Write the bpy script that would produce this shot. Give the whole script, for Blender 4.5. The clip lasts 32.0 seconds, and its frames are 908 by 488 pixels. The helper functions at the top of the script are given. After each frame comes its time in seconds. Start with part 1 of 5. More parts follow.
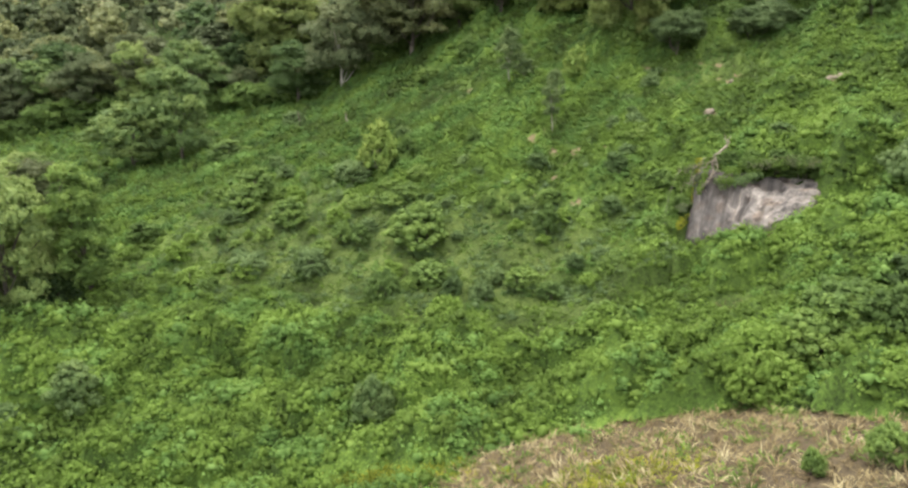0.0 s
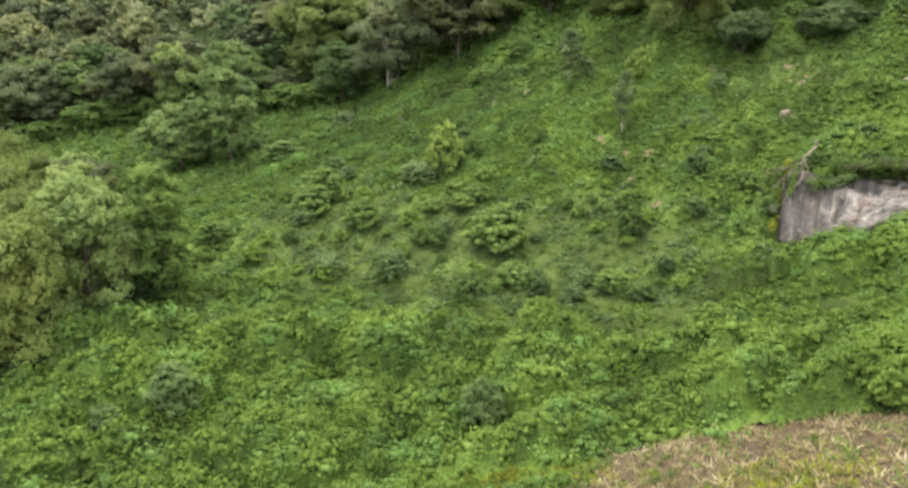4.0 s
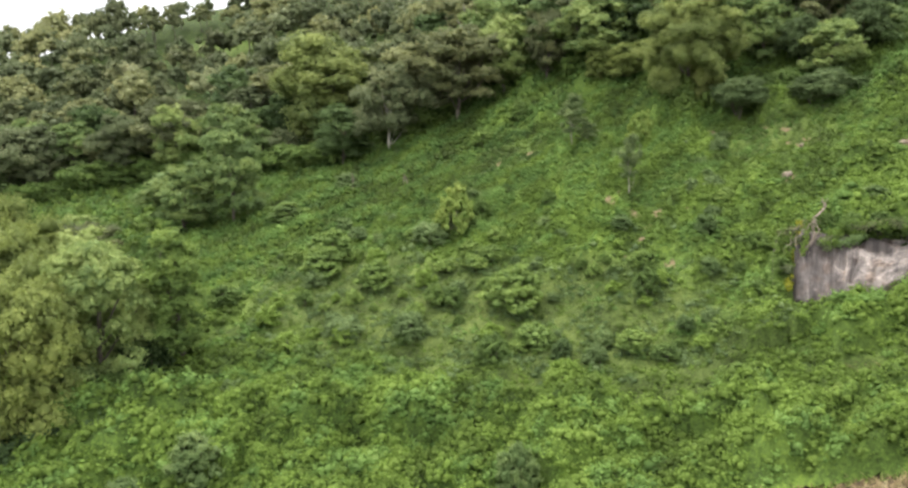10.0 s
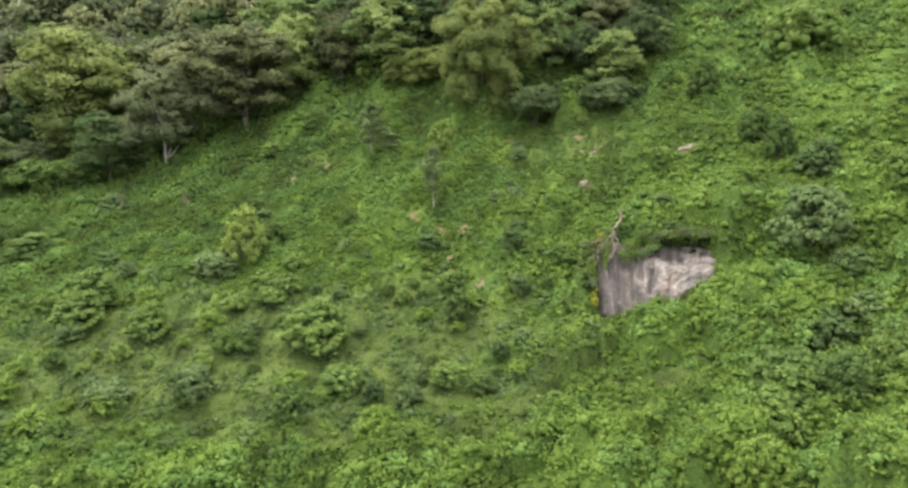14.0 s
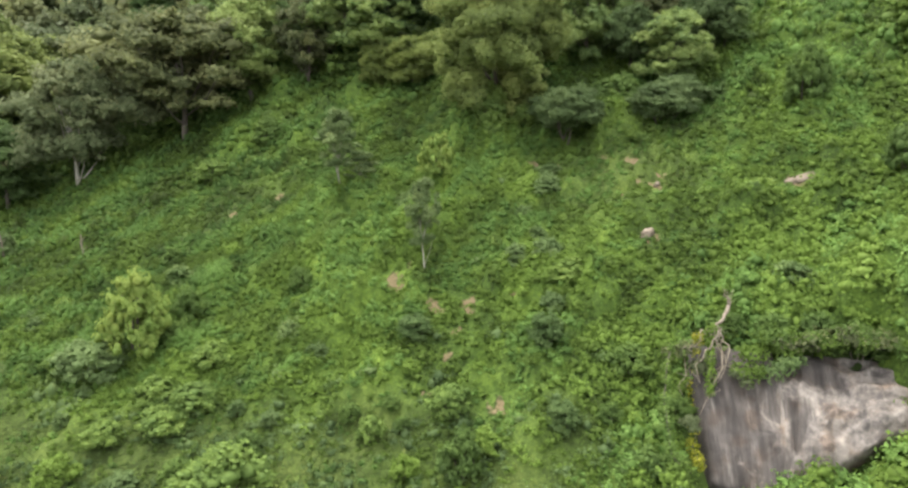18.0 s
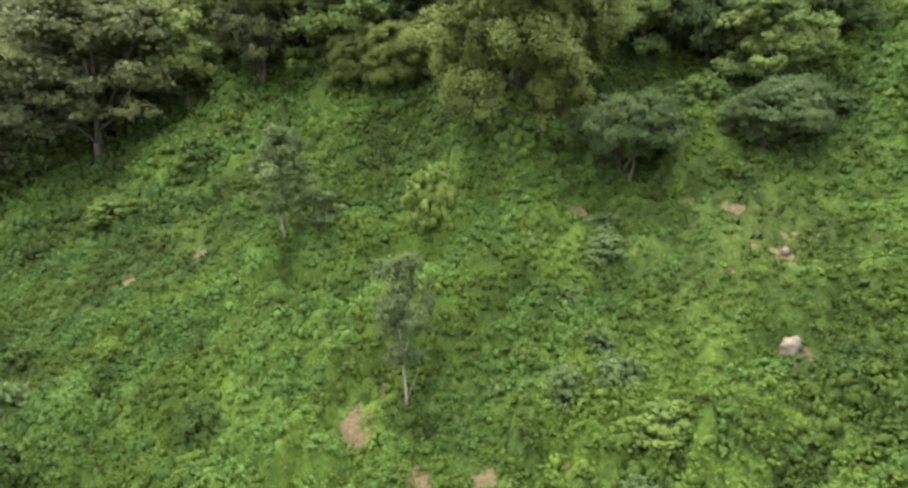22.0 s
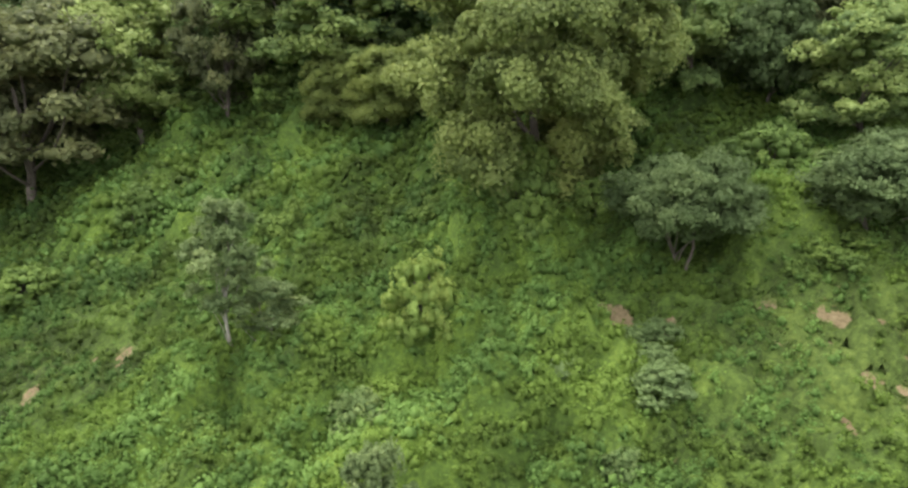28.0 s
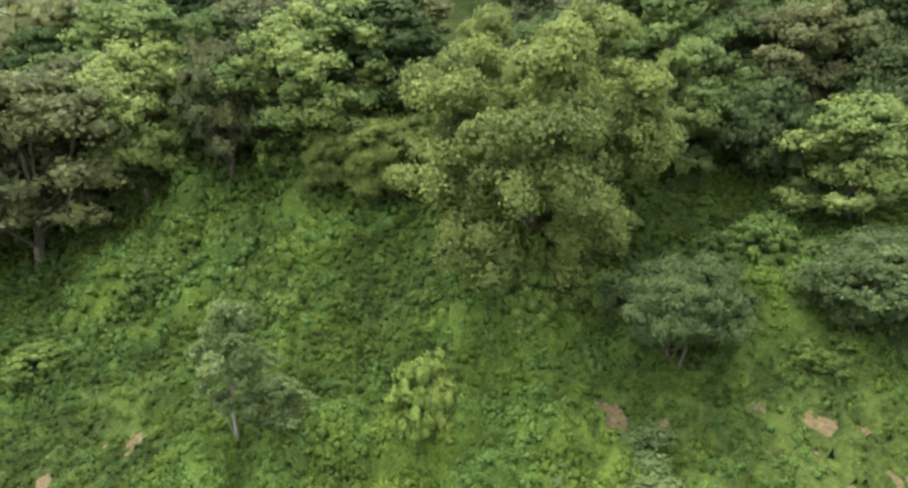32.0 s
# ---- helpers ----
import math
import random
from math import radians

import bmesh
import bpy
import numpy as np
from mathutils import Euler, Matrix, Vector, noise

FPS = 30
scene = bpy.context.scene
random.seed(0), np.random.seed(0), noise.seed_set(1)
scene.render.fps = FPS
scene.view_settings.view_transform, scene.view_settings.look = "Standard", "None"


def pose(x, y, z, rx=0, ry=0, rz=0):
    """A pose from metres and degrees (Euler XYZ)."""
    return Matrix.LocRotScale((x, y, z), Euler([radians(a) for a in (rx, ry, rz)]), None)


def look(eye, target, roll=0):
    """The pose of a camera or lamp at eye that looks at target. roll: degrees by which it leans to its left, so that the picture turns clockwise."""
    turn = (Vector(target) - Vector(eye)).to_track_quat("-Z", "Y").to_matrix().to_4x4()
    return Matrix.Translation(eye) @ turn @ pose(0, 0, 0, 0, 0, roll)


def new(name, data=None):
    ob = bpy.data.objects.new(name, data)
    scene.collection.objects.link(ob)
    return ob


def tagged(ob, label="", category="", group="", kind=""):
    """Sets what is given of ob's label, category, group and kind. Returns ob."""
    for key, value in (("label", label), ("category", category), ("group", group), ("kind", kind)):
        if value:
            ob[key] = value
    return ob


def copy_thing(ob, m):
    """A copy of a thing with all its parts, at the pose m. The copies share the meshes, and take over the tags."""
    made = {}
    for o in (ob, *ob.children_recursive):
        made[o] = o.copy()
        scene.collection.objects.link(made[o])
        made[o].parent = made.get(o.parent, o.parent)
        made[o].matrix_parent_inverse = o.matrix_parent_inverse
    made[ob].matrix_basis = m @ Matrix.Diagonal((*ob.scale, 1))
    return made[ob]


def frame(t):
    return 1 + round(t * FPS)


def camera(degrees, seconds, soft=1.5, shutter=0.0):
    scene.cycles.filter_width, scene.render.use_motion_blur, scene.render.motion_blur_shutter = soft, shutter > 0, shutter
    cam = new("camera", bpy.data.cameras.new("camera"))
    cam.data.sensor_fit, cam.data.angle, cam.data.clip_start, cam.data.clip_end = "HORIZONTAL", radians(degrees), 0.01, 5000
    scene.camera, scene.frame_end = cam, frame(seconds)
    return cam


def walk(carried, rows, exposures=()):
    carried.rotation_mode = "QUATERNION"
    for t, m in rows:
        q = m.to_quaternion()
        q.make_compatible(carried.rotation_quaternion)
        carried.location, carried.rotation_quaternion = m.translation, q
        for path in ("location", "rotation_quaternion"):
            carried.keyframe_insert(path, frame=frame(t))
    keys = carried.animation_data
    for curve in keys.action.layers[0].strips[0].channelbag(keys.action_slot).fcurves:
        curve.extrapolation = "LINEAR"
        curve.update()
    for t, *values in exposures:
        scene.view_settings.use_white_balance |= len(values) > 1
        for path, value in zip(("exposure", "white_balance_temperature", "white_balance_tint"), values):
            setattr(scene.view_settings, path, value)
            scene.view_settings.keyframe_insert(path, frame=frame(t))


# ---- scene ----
cam = camera(69.2, 32.0, 2.55)
METRES, EYE, TILT, LEAN, TURN = 140.0, 60.0, -17.8, 0.0, 0.0
ROWS = [
    (0.0, 0.0, 0.0, 0.0, 0.0, 0.0, -0.0),
    (0.5, -0.0106, -0.0, -0.0, 0.03, 0.02, -0.0),
    (1.0, -0.0217, 0.0001, -0.0, 0.07, 0.02, -0.01),
    (1.5, -0.0332, 0.0001, 0.0001, 0.1, 0.02, -0.01),
    (2.0, -0.0449, 0.0001, 0.0004, 0.13, 0.01, -0.01),
    (2.5, -0.0568, 0.0001, 0.0006, 0.16, 0.01, -0.02),
    (3.0, -0.0686, 0.0001, 0.0009, 0.18, 0.01, -0.02),
    (3.5, -0.0802, 0.0, 0.001, 0.2, 0.02, -0.03),
    (5.5, -0.1231, -0.0008, 0.0013, 0.24, 0.05, -0.08),
    (6.0, -0.1324, -0.0008, 0.0014, 0.27, 0.05, -0.07),
    (6.5, -0.1372, -0.0008, 0.0014, 0.34, 0.04, -0.07),
    (7.0, -0.1381, -0.0013, 0.002, 0.35, 0.04, -0.06),
    (7.5, -0.1379, -0.0039, 0.0087, 0.36, 0.08, -0.05),
    (8.0, -0.1374, -0.0047, 0.0109, 0.37, 0.14, -0.03),
    (8.5, -0.1367, -0.0048, 0.0114, 0.35, 3.84, -0.01),
    (9.0, -0.1371, -0.005, 0.0093, 0.31, 4.78, -0.07),
    (9.5, -0.1359, -0.0044, 0.0094, 0.12, 4.78, 0.02),
    (10.0, -0.1352, -0.0044, 0.0094, -1.48, 4.78, 0.56),
    (10.5, -0.1356, -0.0047, 0.0092, -3.08, 4.78, 1.06),
    (11.0, -0.1347, -0.0048, 0.0086, -6.15, 4.73, 2.05),
    (11.5, -0.1359, -0.0052, 0.0094, -9.64, 4.52, 3.16),
    (12.0, -0.1373, -0.0055, 0.0097, -10.67, 4.44, 3.44),
    (12.5, -0.1338, -0.0055, 0.0087, -14.97, 4.2, 4.81),
    (13.0, -0.1272, 0.0175, 0.0326, -17.42, 3.83, 5.46),
    (13.5, -0.1199, 0.0387, 0.0393, -17.45, 3.79, 5.47),
    (14.0, -0.111, 0.0647, 0.0472, -17.47, 3.76, 5.47),
    (14.5, -0.1012, 0.0937, 0.0566, -17.5, 3.71, 5.47),
    (16.5, -0.0547, 0.2305, 0.1014, -17.59, 3.6, 5.42),
    (17.0, -0.0424, 0.2653, 0.1134, -17.57, 3.64, 5.43),
    (17.5, -0.0306, 0.2996, 0.1251, -17.58, 3.67, 5.42),
    (18.0, -0.0194, 0.3312, 0.1362, -17.55, 3.68, 5.43),
    (18.5, -0.0084, 0.363, 0.1471, -17.56, 3.69, 5.41),
    (19.0, 0.0024, 0.3945, 0.1581, -17.58, 3.68, 5.42),
    (19.5, 0.0131, 0.4255, 0.1682, -17.56, 3.75, 5.4),
    (20.0, 0.0232, 0.4552, 0.1782, -17.56, 3.76, 5.39),
    (20.5, 0.0327, 0.4833, 0.1878, -17.53, 3.78, 5.39),
    (21.0, 0.0414, 0.5096, 0.1964, -17.54, 3.83, 5.37),
    (21.5, 0.0501, 0.5343, 0.2046, -17.5, 3.85, 5.37),
    (22.0, 0.0581, 0.5577, 0.2125, -17.5, 3.86, 5.36),
    (22.5, 0.066, 0.5798, 0.2198, -17.47, 3.87, 5.38),
    (23.0, 0.0733, 0.6009, 0.2267, -17.47, 3.86, 5.36),
    (23.5, 0.0804, 0.6209, 0.2329, -17.45, 3.9, 5.37),
    (24.0, 0.0869, 0.6399, 0.2388, -17.47, 3.9, 5.37),
    (24.5, 0.0927, 0.6575, 0.2442, -17.5, 3.93, 5.35),
    (26.5, 0.0978, 0.6688, 0.2619, -17.49, 3.72, 5.3),
    (27.0, 0.0977, 0.6663, 0.2684, -17.49, 3.77, 5.28),
    (27.5, 0.0981, 0.6645, 0.2738, -17.48, 3.77, 5.28),
    (28.0, 0.0986, 0.6628, 0.2795, -17.47, 3.81, 5.29),
    (28.5, 0.099, 0.6606, 0.2871, -17.46, 3.84, 5.3),
    (29.0, 0.0989, 0.6584, 0.2944, -17.48, 3.9, 5.3),
    (29.5, 0.0989, 0.6563, 0.3015, -17.48, 3.92, 5.3),
    (30.0, 0.0986, 0.6544, 0.3079, -17.5, 3.93, 5.3),
    (30.5, 0.0983, 0.6524, 0.3143, -17.53, 3.93, 5.31),
    (31.0, 0.098, 0.6503, 0.3204, -17.53, 3.98, 5.31),
    (31.5, 0.0979, 0.6482, 0.3267, -17.53, 4.02, 5.31),
    (32.0, 0.0979, 0.6464, 0.3325, -17.53, 4.05, 5.33),
]
walk(cam, [(t, pose(0, 0, EYE, TILT, LEAN, TURN) @ pose(METRES * x, METRES * y, METRES * z, 90 + pitch, roll, yaw)) for t, x, y, z, yaw, pitch, roll in ROWS],
     [(t, 0.99, 6500, tint) for t, tint in ((0, 9), (9, 11), (11, 15), (12.5, 16), (14, 11), (17, 10), (20, 7), (24, 8), (28, 10), (32, 9))])

# ---- sky and light ----
world = bpy.data.worlds.new("overcast_sky")
scene.world = world
world.use_nodes = True
wt = world.node_tree
sky = wt.nodes.new("ShaderNodeTexSky")
sky.sky_type, sky.sun_disc = "NISHITA", False
sky.sun_elevation, sky.sun_rotation = radians(65), radians(-26)
sky.air_density, sky.dust_density, sky.altitude = 1.0, 3.0, 400
veil = wt.nodes.new("ShaderNodeMix")
veil.data_type = "RGBA"
veil.inputs["Factor"].default_value = 0.86
# cloud layer, three times brighter overhead than at the horizon
where = wt.nodes.new("ShaderNodeTexCoord")
part_z = wt.nodes.new("ShaderNodeSeparateXYZ")
rise = wt.nodes.new("ShaderNodeMapRange")
rise.inputs["From Min"].default_value, rise.inputs["From Max"].default_value = 0.0, 0.55
cloud = wt.nodes.new("ShaderNodeMix")
cloud.data_type = "RGBA"
cloud.inputs["A"].default_value = (4.7, 4.9, 5.1, 1)
cloud.inputs["B"].default_value = (11.2, 11.2, 10.8, 1)
wt.links.new(where.outputs["Generated"], part_z.inputs[0])
wt.links.new(part_z.outputs["Z"], rise.inputs["Value"])
wt.links.new(rise.outputs["Result"], cloud.inputs["Factor"])
wt.links.new(cloud.outputs["Result"], veil.inputs["B"])
wt.links.new(sky.outputs["Color"], veil.inputs["A"])
wt.links.new(veil.outputs["Result"], wt.nodes["Background"].inputs["Color"])
wt.nodes["Background"].inputs["Strength"].default_value = 0.146

sun = new("sun", bpy.data.lights.new("sun", "SUN"))
sun.data.energy, sun.data.angle, sun.data.color = 2.6, radians(34), (1.0, 0.94, 0.82)
sun.matrix_world = look((-30, 62, 150), (0, 0, 0))


# ---- materials ----
def nodes_of(name):
    m = bpy.data.materials.new(name)
    m.use_nodes = True
    return m, m.node_tree.nodes, m.node_tree.links, m.node_tree.nodes["Principled BSDF"]


def ramp_node(n, stops):
    r = n.new("ShaderNodeValToRGB")
    e = r.color_ramp.elements
    while len(e) < len(stops):
        e.new(0.5)
    for k, (p, c) in zip(e, stops):
        k.position, k.color = p, (*c, 1)
    return r


def noise_node(n, l, scale, detail=4, rough=0.6, vector=None):
    t = n.new("ShaderNodeTexNoise")
    t.inputs["Scale"].default_value, t.inputs["Detail"].default_value = scale, detail
    t.inputs["Roughness"].default_value = rough
    if vector:
        l.new(vector, t.inputs["Vector"])
    return t


def leaf_material(name, stops, through_light=0.38, rough=0.6, spread=0.0):
    """Leaves: hue from each leaf's own tint and from broad patches, part of the light passes through the blade."""
    m, n, l, bsdf = nodes_of(name)
    at = n.new("ShaderNodeAttribute")
    at.attribute_name = "tint"
    tc = n.new("ShaderNodeNewGeometry")
    broad = noise_node(n, l, 0.11, 3, 0.6, tc.outputs["Position"])
    fine = noise_node(n, l, 1.1, 2, 0.5, tc.outputs["Position"])
    a = n.new("ShaderNodeMath")
    a.operation = "MULTIPLY_ADD"
    l.new(broad.outputs["Fac"], a.inputs[0])
    a.inputs[1].default_value, a.inputs[2].default_value = 0.55, -0.40
    b = n.new("ShaderNodeMath")
    b.operation = "MULTIPLY_ADD"
    l.new(fine.outputs["Fac"], b.inputs[0])
    b.inputs[1].default_value = 0.25
    l.new(a.outputs[0], b.inputs[2])
    c = n.new("ShaderNodeMath")
    l.new(b.outputs[0], c.inputs[0])
    l.new(at.outputs["Fac"], c.inputs[1])
    own = n.new("ShaderNodeObjectInfo")
    each = n.new("ShaderNodeMath")
    each.operation = "MULTIPLY_ADD"
    l.new(own.outputs["Random"], each.inputs[0])
    each.inputs[1].default_value = spread
    l.new(c.outputs[0], each.inputs[2])
    less = n.new("ShaderNodeMath")
    less.operation = "SUBTRACT"
    l.new(each.outputs[0], less.inputs[0])
    less.inputs[1].default_value = spread / 2
    r = ramp_node(n, stops)
    l.new(less.outputs[0], r.inputs["Fac"])
    l.new(r.outputs["Color"], bsdf.inputs["Base Color"])
    bsdf.inputs["Roughness"].default_value = rough
    bsdf.inputs["Specular IOR Level"].default_value = 0.10
    tr = n.new("ShaderNodeBsdfTranslucent")
    l.new(r.outputs["Color"], tr.inputs["Color"])
    mix = n.new("ShaderNodeMixShader")
    mix.inputs["Fac"].default_value = through_light
    l.new(bsdf.outputs[0], mix.inputs[1])
    l.new(tr.outputs[0], mix.inputs[2])
    l.new(mix.outputs[0], n["Material Output"].inputs["Surface"])
    return m


def bark_material(name, dark, light):
    m, n, l, bsdf = nodes_of(name)
    tc = n.new("ShaderNodeTexCoord")
    mp = n.new("ShaderNodeMapping")
    mp.inputs["Scale"].default_value = (3.0, 3.0, 0.6)
    l.new(tc.outputs["Object"], mp.inputs["Vector"])
    t = noise_node(n, l, 2.2, 6, 0.65, mp.outputs["Vector"])
    r = ramp_node(n, ((0.3, dark), (0.7, light)))
    l.new(t.outputs["Fac"], r.inputs["Fac"])
    l.new(r.outputs["Color"], bsdf.inputs["Base Color"])
    bsdf.inputs["Roughness"].default_value = 0.85
    bump = n.new("ShaderNodeBump")
    bump.inputs["Strength"].default_value, bump.inputs["Distance"].default_value = 0.6, 0.05
    l.new(t.outputs["Fac"], bump.inputs["Height"])
    l.new(bump.outputs["Normal"], bsdf.inputs["Normal"])
    return m


COVER = leaf_material("broadleaf_cover", ((0.0, (0.049, 0.075, 0.020)), (0.35, (0.106, 0.165, 0.034)),
                                          (0.65, (0.178, 0.270, 0.055)), (1.0, (0.244, 0.338, 0.087))))
FRESH = leaf_material("cool_green_cover", ((0.0, (0.048, 0.088, 0.025)), (0.35, (0.103, 0.181, 0.048)),
                                           (0.65, (0.181, 0.294, 0.076)), (1.0, (0.268, 0.374, 0.116))))
SAGE = leaf_material("sage_leaf", ((0.0, (0.048, 0.074, 0.029)), (0.4, (0.111, 0.160, 0.066)),
                                   (0.7, (0.191, 0.252, 0.105)), (1.0, (0.286, 0.340, 0.141))), 0.34)
GRASS = leaf_material("short_grass", ((0.0, (0.037, 0.057, 0.017)), (0.4, (0.069, 0.106, 0.030)),
                                      (0.7, (0.110, 0.140, 0.047)), (1.0, (0.175, 0.153, 0.069))))
STRAW = leaf_material("dry_straw", ((0.0, (0.071, 0.054, 0.029)), (0.35, (0.177, 0.132, 0.071)),
                                    (0.7, (0.292, 0.235, 0.123)), (1.0, (0.423, 0.371, 0.219))), 0.15, 0.7)
SHRUB = leaf_material("shrub_leaf", ((0.0, (0.062, 0.100, 0.034)), (0.4, (0.126, 0.195, 0.055)),
                                     (0.7, (0.212, 0.301, 0.077)), (1.0, (0.322, 0.384, 0.103))), spread=0.16)
BLUISH = leaf_material("bluish_leaf", ((0.0, (0.044, 0.074, 0.028)), (0.4, (0.107, 0.165, 0.060)),
                                       (0.7, (0.205, 0.278, 0.103)), (1.0, (0.338, 0.370, 0.143))), spread=0.24)
# canopy, pale and greyish ramps start lighter: haze put into their dark stops
CANOPY = leaf_material("canopy_leaf", ((0.0, (0.066, 0.081, 0.044)), (0.4, (0.125, 0.145, 0.070)),
                                       (0.7, (0.225, 0.242, 0.107)), (1.0, (0.334, 0.335, 0.155))), 0.34, spread=0.34)
PALE = leaf_material("pale_leaf", ((0.0, (0.088, 0.135, 0.059)), (0.4, (0.159, 0.231, 0.083)),
                                   (0.7, (0.269, 0.341, 0.113)), (1.0, (0.359, 0.421, 0.163))), 0.34, spread=0.34)
GOLDEN = leaf_material("golden_green_leaf", ((0.0, (0.099, 0.129, 0.048)), (0.4, (0.175, 0.221, 0.067)),
                                            (0.7, (0.279, 0.326, 0.093)), (1.0, (0.375, 0.412, 0.133))), 0.34)
GREYISH = leaf_material("greyish_leaf", ((0.0, (0.086, 0.109, 0.055)), (0.4, (0.151, 0.182, 0.091)),
                                         (0.7, (0.248, 0.271, 0.141)), (1.0, (0.373, 0.362, 0.191))), 0.34, spread=0.34)
OLIVE = leaf_material("dull_olive_leaf", ((0.0, (0.057, 0.093, 0.039)), (0.4, (0.115, 0.171, 0.067)),
                                          (0.7, (0.185, 0.258, 0.102)), (1.0, (0.277, 0.353, 0.152))), spread=0.16)
FEATHER = leaf_material("feathery_leaf", ((0.0, (0.059, 0.083, 0.035)), (0.4, (0.119, 0.158, 0.058)),
                                         (0.7, (0.210, 0.260, 0.085)), (1.0, (0.328, 0.374, 0.122))), 0.34)
VINE = leaf_material("yellow_vine_leaf", ((0.0, (0.090, 0.110, 0.015)), (0.5, (0.240, 0.260, 0.030)),
                                          (1.0, (0.420, 0.380, 0.050))))
BARK = bark_material("grey_brown_bark", (0.045, 0.036, 0.028), (0.16, 0.135, 0.11))
PALE_BARK = bark_material("pale_bark", (0.16, 0.145, 0.12), (0.42, 0.39, 0.34))
DEAD_WOOD = bark_material("weathered_wood", (0.09, 0.07, 0.05), (0.33, 0.28, 0.22))


def herb_material():
    """Low herbs, ferns and cropped grass between the bushes: mottled leaf by leaf, olive where it is grazed short."""
    m, n, l, bsdf = nodes_of("low_herbs")
    g = n.new("ShaderNodeNewGeometry")
    cell = n.new("ShaderNodeTexVoronoi")
    cell.inputs["Scale"].default_value = 3.6
    l.new(g.outputs["Position"], cell.inputs["Vector"])
    mottle = noise_node(n, l, 2.3, 5, 0.75, g.outputs["Position"])
    patch = noise_node(n, l, 0.22, 4, 0.6, g.outputs["Position"])
    at = n.new("ShaderNodeAttribute")
    at.attribute_name = "tint"
    sep = n.new("ShaderNodeSeparateColor")
    l.new(cell.outputs["Color"], sep.inputs[0])
    total = at.outputs["Fac"]
    for source, amount, shift in ((sep.outputs["Red"], 0.22, -0.11), (mottle.outputs["Fac"], 0.75, -0.375), (patch.outputs["Fac"], 0.5, -0.25)):
        a = n.new("ShaderNodeMath")
        a.operation = "MULTIPLY_ADD"
        l.new(source, a.inputs[0])
        a.inputs[1].default_value, a.inputs[2].default_value = amount, shift
        b = n.new("ShaderNodeMath")
        l.new(a.outputs[0], b.inputs[0])
        l.new(total, b.inputs[1])
        total = b.outputs[0]
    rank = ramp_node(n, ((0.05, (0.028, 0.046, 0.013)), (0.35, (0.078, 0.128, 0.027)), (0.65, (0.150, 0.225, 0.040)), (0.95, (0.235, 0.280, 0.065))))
    crop = ramp_node(n, ((0.05, (0.029, 0.039, 0.013)), (0.35, (0.061, 0.084, 0.024)), (0.65, (0.104, 0.126, 0.039)), (0.95, (0.168, 0.168, 0.068))))
    for r in (rank, crop):
        l.new(total, r.inputs["Fac"])
    short = n.new("ShaderNodeAttribute")
    short.attribute_name = "short"
    mix = n.new("ShaderNodeMix")
    mix.data_type = "RGBA"
    l.new(short.outputs["Fac"], mix.inputs["Factor"])
    l.new(rank.outputs["Color"], mix.inputs["A"])
    l.new(crop.outputs["Color"], mix.inputs["B"])
    l.new(mix.outputs["Result"], bsdf.inputs["Base Color"])
    bsdf.inputs["Roughness"].default_value = 0.8
    bsdf.inputs["Specular IOR Level"].default_value = 0.08
    bump = n.new("ShaderNodeBump")
    bump.inputs["Strength"].default_value, bump.inputs["Distance"].default_value = 1.0, 0.22
    l.new(mottle.outputs["Fac"], bump.inputs["Height"])
    l.new(bump.outputs["Normal"], bsdf.inputs["Normal"])
    return m


